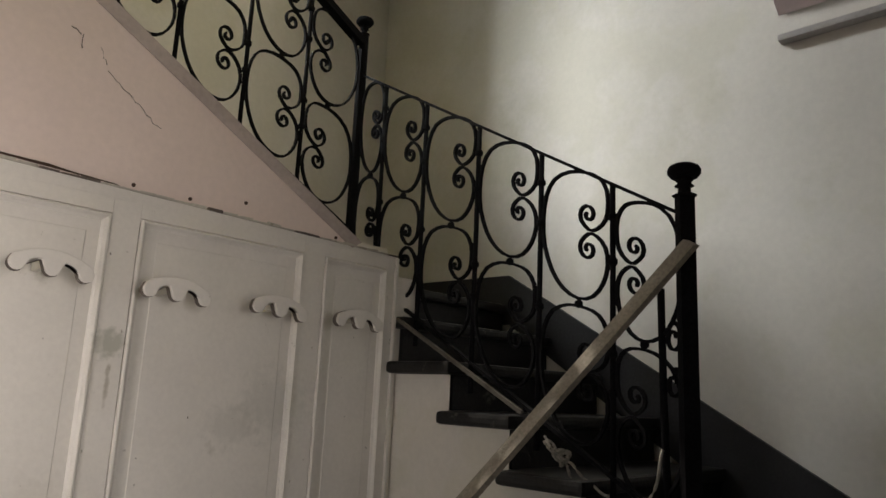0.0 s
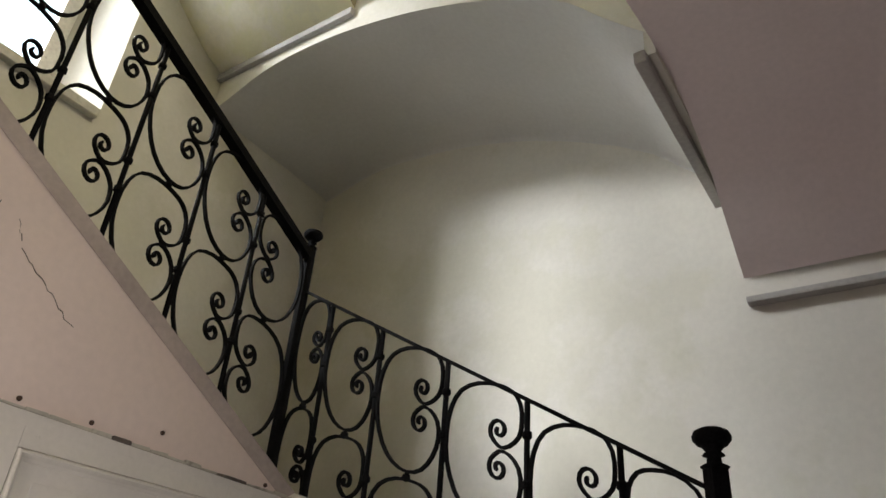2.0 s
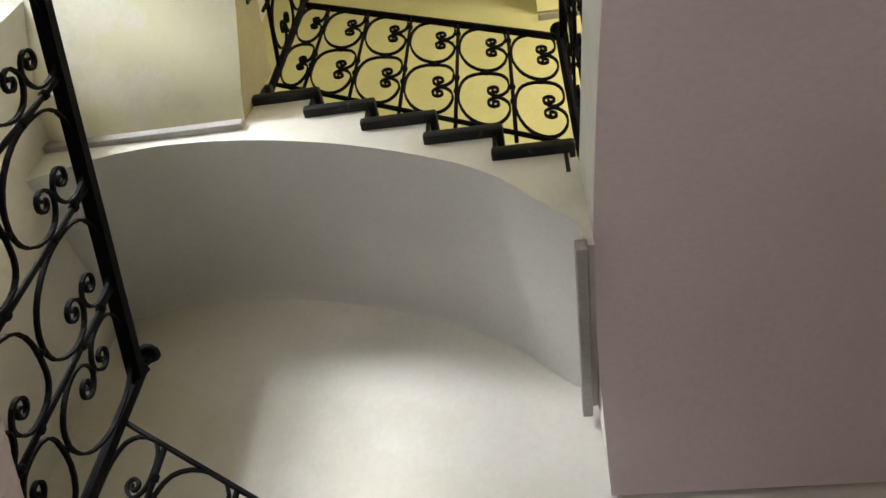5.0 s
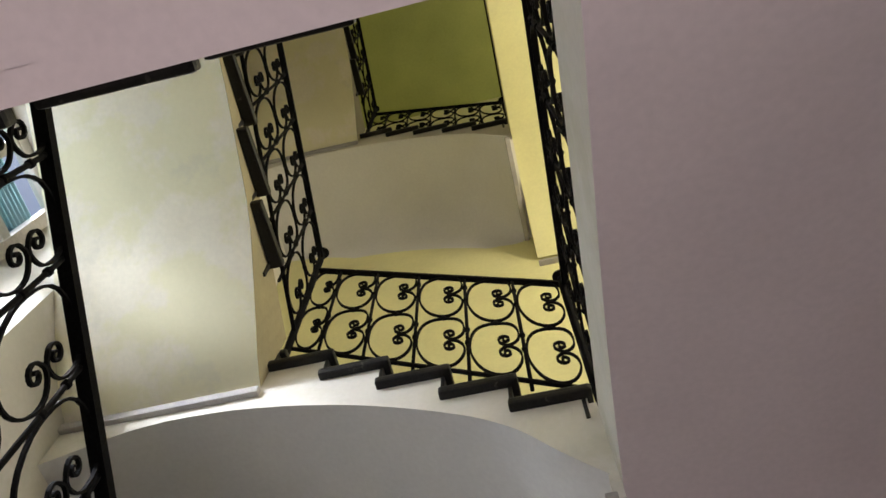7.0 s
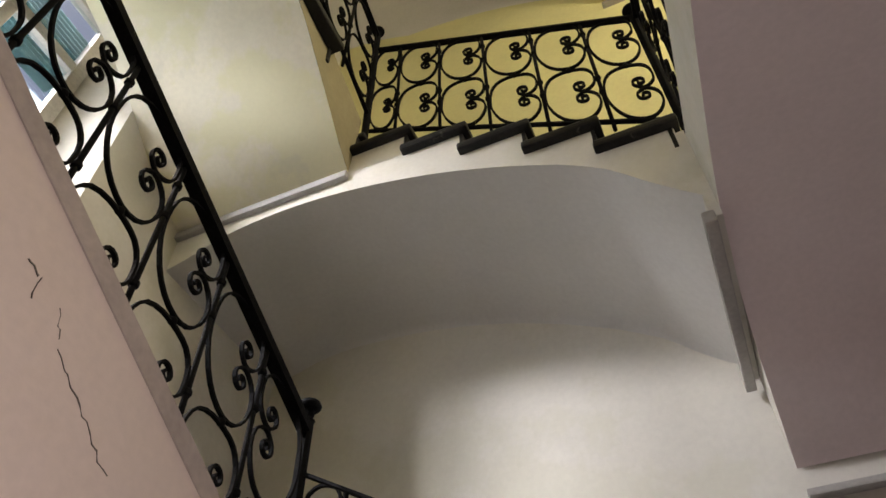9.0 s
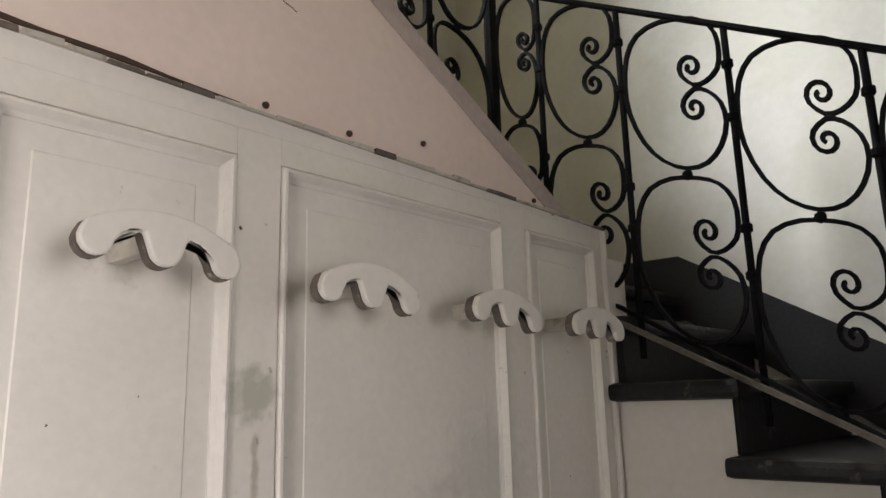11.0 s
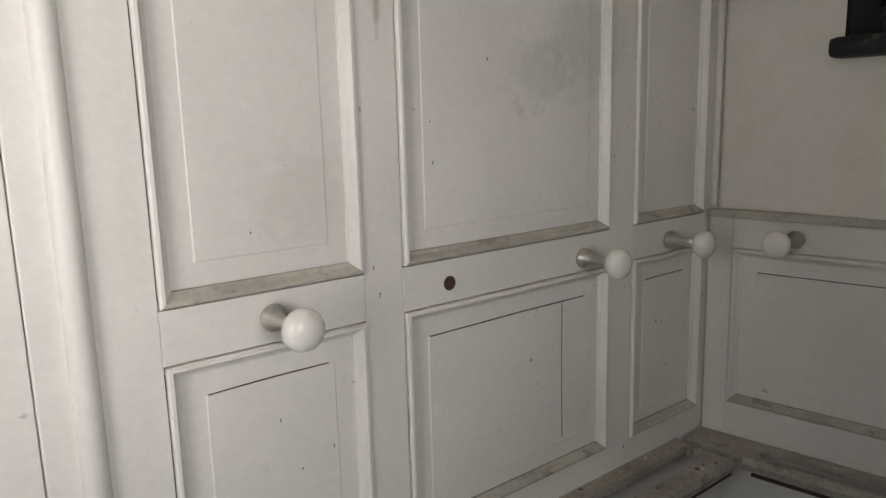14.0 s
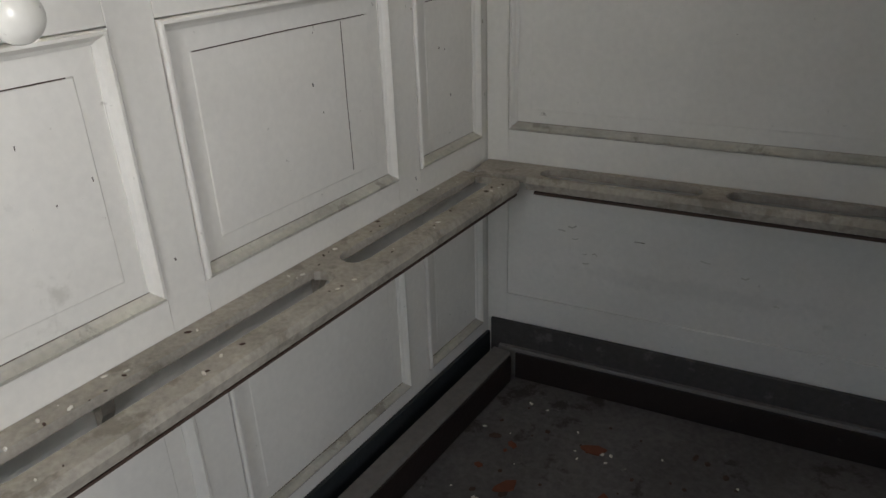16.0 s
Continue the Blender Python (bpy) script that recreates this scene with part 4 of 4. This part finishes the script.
def hat_peg(y, z, tilt=0.0):
    g = thing("hat_peg", "white painted scalloped wooden hat peg on the panelling", "hat peg", "hat pegs on the panelling")

    def arc(c, q, r, a0, a1, n):
        return [(c + r * math.cos(radians(a)), q + r * math.sin(radians(a))) for a in np.linspace(a0, a1, n)]

    # a low arch above, two end lobes and one in the middle below
    k = 0.89
    top = [(p, 0.040 - 2.9 * p * p) for p in np.linspace(-0.098, 0.098, 15)]
    low = arc(0.086, -0.010, 0.021, 30, -175, 9) + [(0.056, 0.003), (0.042, 0.011), (0.029, 0.009)]
    low += arc(0.0, -0.009, 0.021, -10, -170, 9) + [(-0.029, 0.009), (-0.042, 0.011), (-0.056, 0.003)]
    low += arc(-0.086, -0.010, 0.021, -5, -210, 9)
    outline = [(p * k, z + (q + tilt * p) * k) for p, q in top + low]
    outline = [(y + p, q) for p, q in outline]
    part("board", prism(outline, "x", 0.1215, 0.133, 0.003), PAINT, g)
    part("backing", prism([(p, q - 0.0015) for p, q in outline], "x", 0.106, 0.1212), EDGE, g, "worn dark rim")
    # dark colour puts the shade behind the board onto the arm
    part("arm", boxed(0.0012, 0.106, y - 0.012, y + 0.006, z - 0.006, z + 0.022, 0.003), GRIME_AND_SHADE, g, "short arm behind the board, shade painted in with a dark colour")


for y, z, tl in ((-1.192, 1.970, -0.06), (-0.880, 1.949, -0.05), (-0.560, 1.942, -0.08), (-0.259, 1.936, -0.04)):
    hat_peg(y, z, tl)


def coat_knob(origin, axis):
    g = thing("coat_knob", "white turned coat knob with a thin neck", "coat knob", "coat knobs on the panelling")
    part("neck", turned([(0.020, 0.001), (0.021, 0.006), (0.014, 0.012), (0.009, 0.03), (0.0085, 0.055), (0.012, 0.072)], origin, axis), STEEL, g, "dull metal neck", smooth=True)
    part("knob", turned([(0.012, 0.070), (0.024, 0.076), (0.0305, 0.088), (0.031, 0.096), (0.0285, 0.104), (0.016, 0.111), (0.002, 0.113)], origin, axis, 24), PORCELAIN, g, "glossy white knob", smooth=True)


coat_knob((0.0, -1.19, 1.234), "x")
coat_knob((0.0, -0.495, 1.224), "x")
coat_knob((0.0, -0.188, 1.224), "x")
coat_knob((0.212, -0.008, 1.225), "y")
tagged(new("screw_hole", mesh_from(turned([(0.013, -0.001), (0.013, 0.0016), (0.008, 0.002), (0.001, 0.0005)], (0, -0.852, 1.229), "x", 16), "screw_hole", HOLE)), "dark rusty hole of a missing coat knob", "hole")
for y, z in ((-0.985, 2.238), (-0.64, 2.264), (-0.82, 2.236), (-0.29, 2.220)):
    tagged(new("nail", mesh_from(turned([(0.004, 0.0005), (0.006, 0.003), (0.005, 0.007), (0.001, 0.008)], (0.0, y, z), "x", 8), "nail", HOLE)), "rusty nail head in the pinkish wall", "nail", "nails in the wall")


cracks = tagged(new("wall_cracks"), "thin dark cracks in the pinkish plaster", "crack", kind="structure")
rng = random.Random(3)
for (y0, z0), (y1, z1), k, r in (((-1.09, 2.535), (-0.93, 2.415), 14, 0.0016), ((-1.20, 2.62), (-1.17, 2.615), 4, 0.003), ((-1.17, 2.615), (-1.165, 2.57), 4, 0.0018), ((-1.12, 2.59), (-1.10, 2.55), 4, 0.0012)):
    pts = [(0.0004, y0 + (y1 - y0) * i / k + rng.uniform(-0.004, 0.004), z0 + (z1 - z0) * i / k + rng.uniform(-0.005, 0.005)) for i in range(k + 1)]
    for i in range(0, k, 3):
        part("crack", sweep(pts[i:i + 4], r * (0.85 if i % 2 else 0.55), 4), EDGE, cracks)

# ---- plank against the newel, cord ----
plank = thing("wooden_plank", "weathered grey wooden plank leaning on the newel post", "plank")
part("board", sweep([(1.135, -0.002, 2.125), (0.60, -0.30, 1.40)], 0.022, flat=((0.35, 0.9, 0.0), 0.010)), PLANKWOOD, plank)

lath = thing("wooden_lath", "thin grey wooden lath lying slantwise on the stone steps", "lath")
part("stick", sweep([(0.02, 0.0, 1.972), (0.30, -0.004, 1.827), (0.60, -0.010, 1.671)], 0.006, flat=((0.1, 1.0, 0.0), 0.006)), DARKWOOD, lath)

cord = thing("cord", "pale frayed cord knotted and hanging on the lower balusters", "cord")


def strand(points, radius, twist):
    """A slack strand through the given places, with a little waviness."""
    pts = [Vector(p) for p in points]
    out = []
    for i in range(len(pts) - 1):
        p0, p1, p2, p3 = (pts[min(max(j, 0), len(pts) - 1)] for j in (i - 1, i, i + 1, i + 2))
        for t in (0.0, 0.2, 0.4, 0.6, 0.8):
            q = 0.5 * ((2 * p1) + (p2 - p0) * t + (2 * p0 - 5 * p1 + 4 * p2 - p3) * t * t + (3 * p1 - p0 - 3 * p2 + p3) * t ** 3)
            w = twist + (i + t) * 5.0
            out.append(q + Vector((0, math.cos(w), math.sin(w))) * 0.003)
    return sweep(out + [pts[-1]], radius, 6)


part("strand", strand([(0.655, 0.03, 1.605), (0.69, 0.025, 1.575), (0.73, 0.02, 1.553), (0.77, 0.02, 1.528), (0.82, 0.03, 1.485), (0.87, 0.03, 1.465)], 0.0045, 0.0), ROPE, cord)
part("strand", strand([(0.66, 0.025, 1.590), (0.70, 0.02, 1.560), (0.735, 0.015, 1.545), (0.76, 0.02, 1.50), (0.79, 0.03, 1.455), (0.87, 0.03, 1.43), (0.95, 0.03, 1.44), (1.01, 0.02, 1.50), (1.035, 0.02, 1.60)], 0.0045, 2.0), ROPE, cord)
part("knot", strand([(0.725 + 0.020 * math.cos(a), 0.018 + 0.016 * math.sin(2 * a), 1.552 + 0.018 * math.sin(a)) for a in np.linspace(0, 12.0, 22)], 0.006, 1.0), ROPE, cord)
part("tail", strand([(0.735, 0.015, 1.56), (0.71, 0.0, 1.585), (0.70, -0.01, 1.60)], 0.004, 1.0), ROPE, cord)

# ---- the open door ----


def door():
    d = tagged(new("door_1"), "white painted door standing open, with an old lock", "door", kind="structure")
    part("leaf", boxed(-0.045, -0.012, -2.30, -1.5062, FL + 0.01, 2.10, 0.003), PAINT, d)
    part("escutcheon", turned([(0.032, 0.0), (0.030, 0.006), (0.012, 0.010), (0.011, 0.03)], (-0.012, -1.60, 0.925), "x", 18), STEEL, d, smooth=True)
    part("door_handle", sweep([(0.018, -1.60, 0.925), (0.03, -1.61, 0.922), (0.03, -1.67, 0.915)], 0.008, 8), STEEL, d)
    part("keyhole", boxed(-0.0118, -0.0105, -1.585, -1.577, 0.80, 0.83, 0.002), HOLE, d)
    part("keyhole", turned([(0.008, -0.001), (0.008, 0.0014), (0.002, 0.0014)], (-0.012, -1.581, 0.833), "x", 12), HOLE, d)
    for k, line in enumerate((((-1.60, 0.755), (-1.588, 0.745), (-1.575, 0.752), (-1.566, 0.735)), ((-1.563, 0.770), (-1.558, 0.755), (-1.563, 0.742)), ((-1.53, 0.79), (-1.522, 0.76), (-1.527, 0.735), (-1.518, 0.70)), ((-1.64, 0.765), (-1.60, 0.755)))):
        part("paint_crack", sweep([(-0.0118, y, z) for y, z in line], 0.0012 if k != 1 else 0.003, 4), EDGE, d, "flaking crack in the paint")
    part("latch_plate", boxed(-0.0118, -0.007, -1.523, -1.509, 0.922, 0.972), HOLE, d)


door()
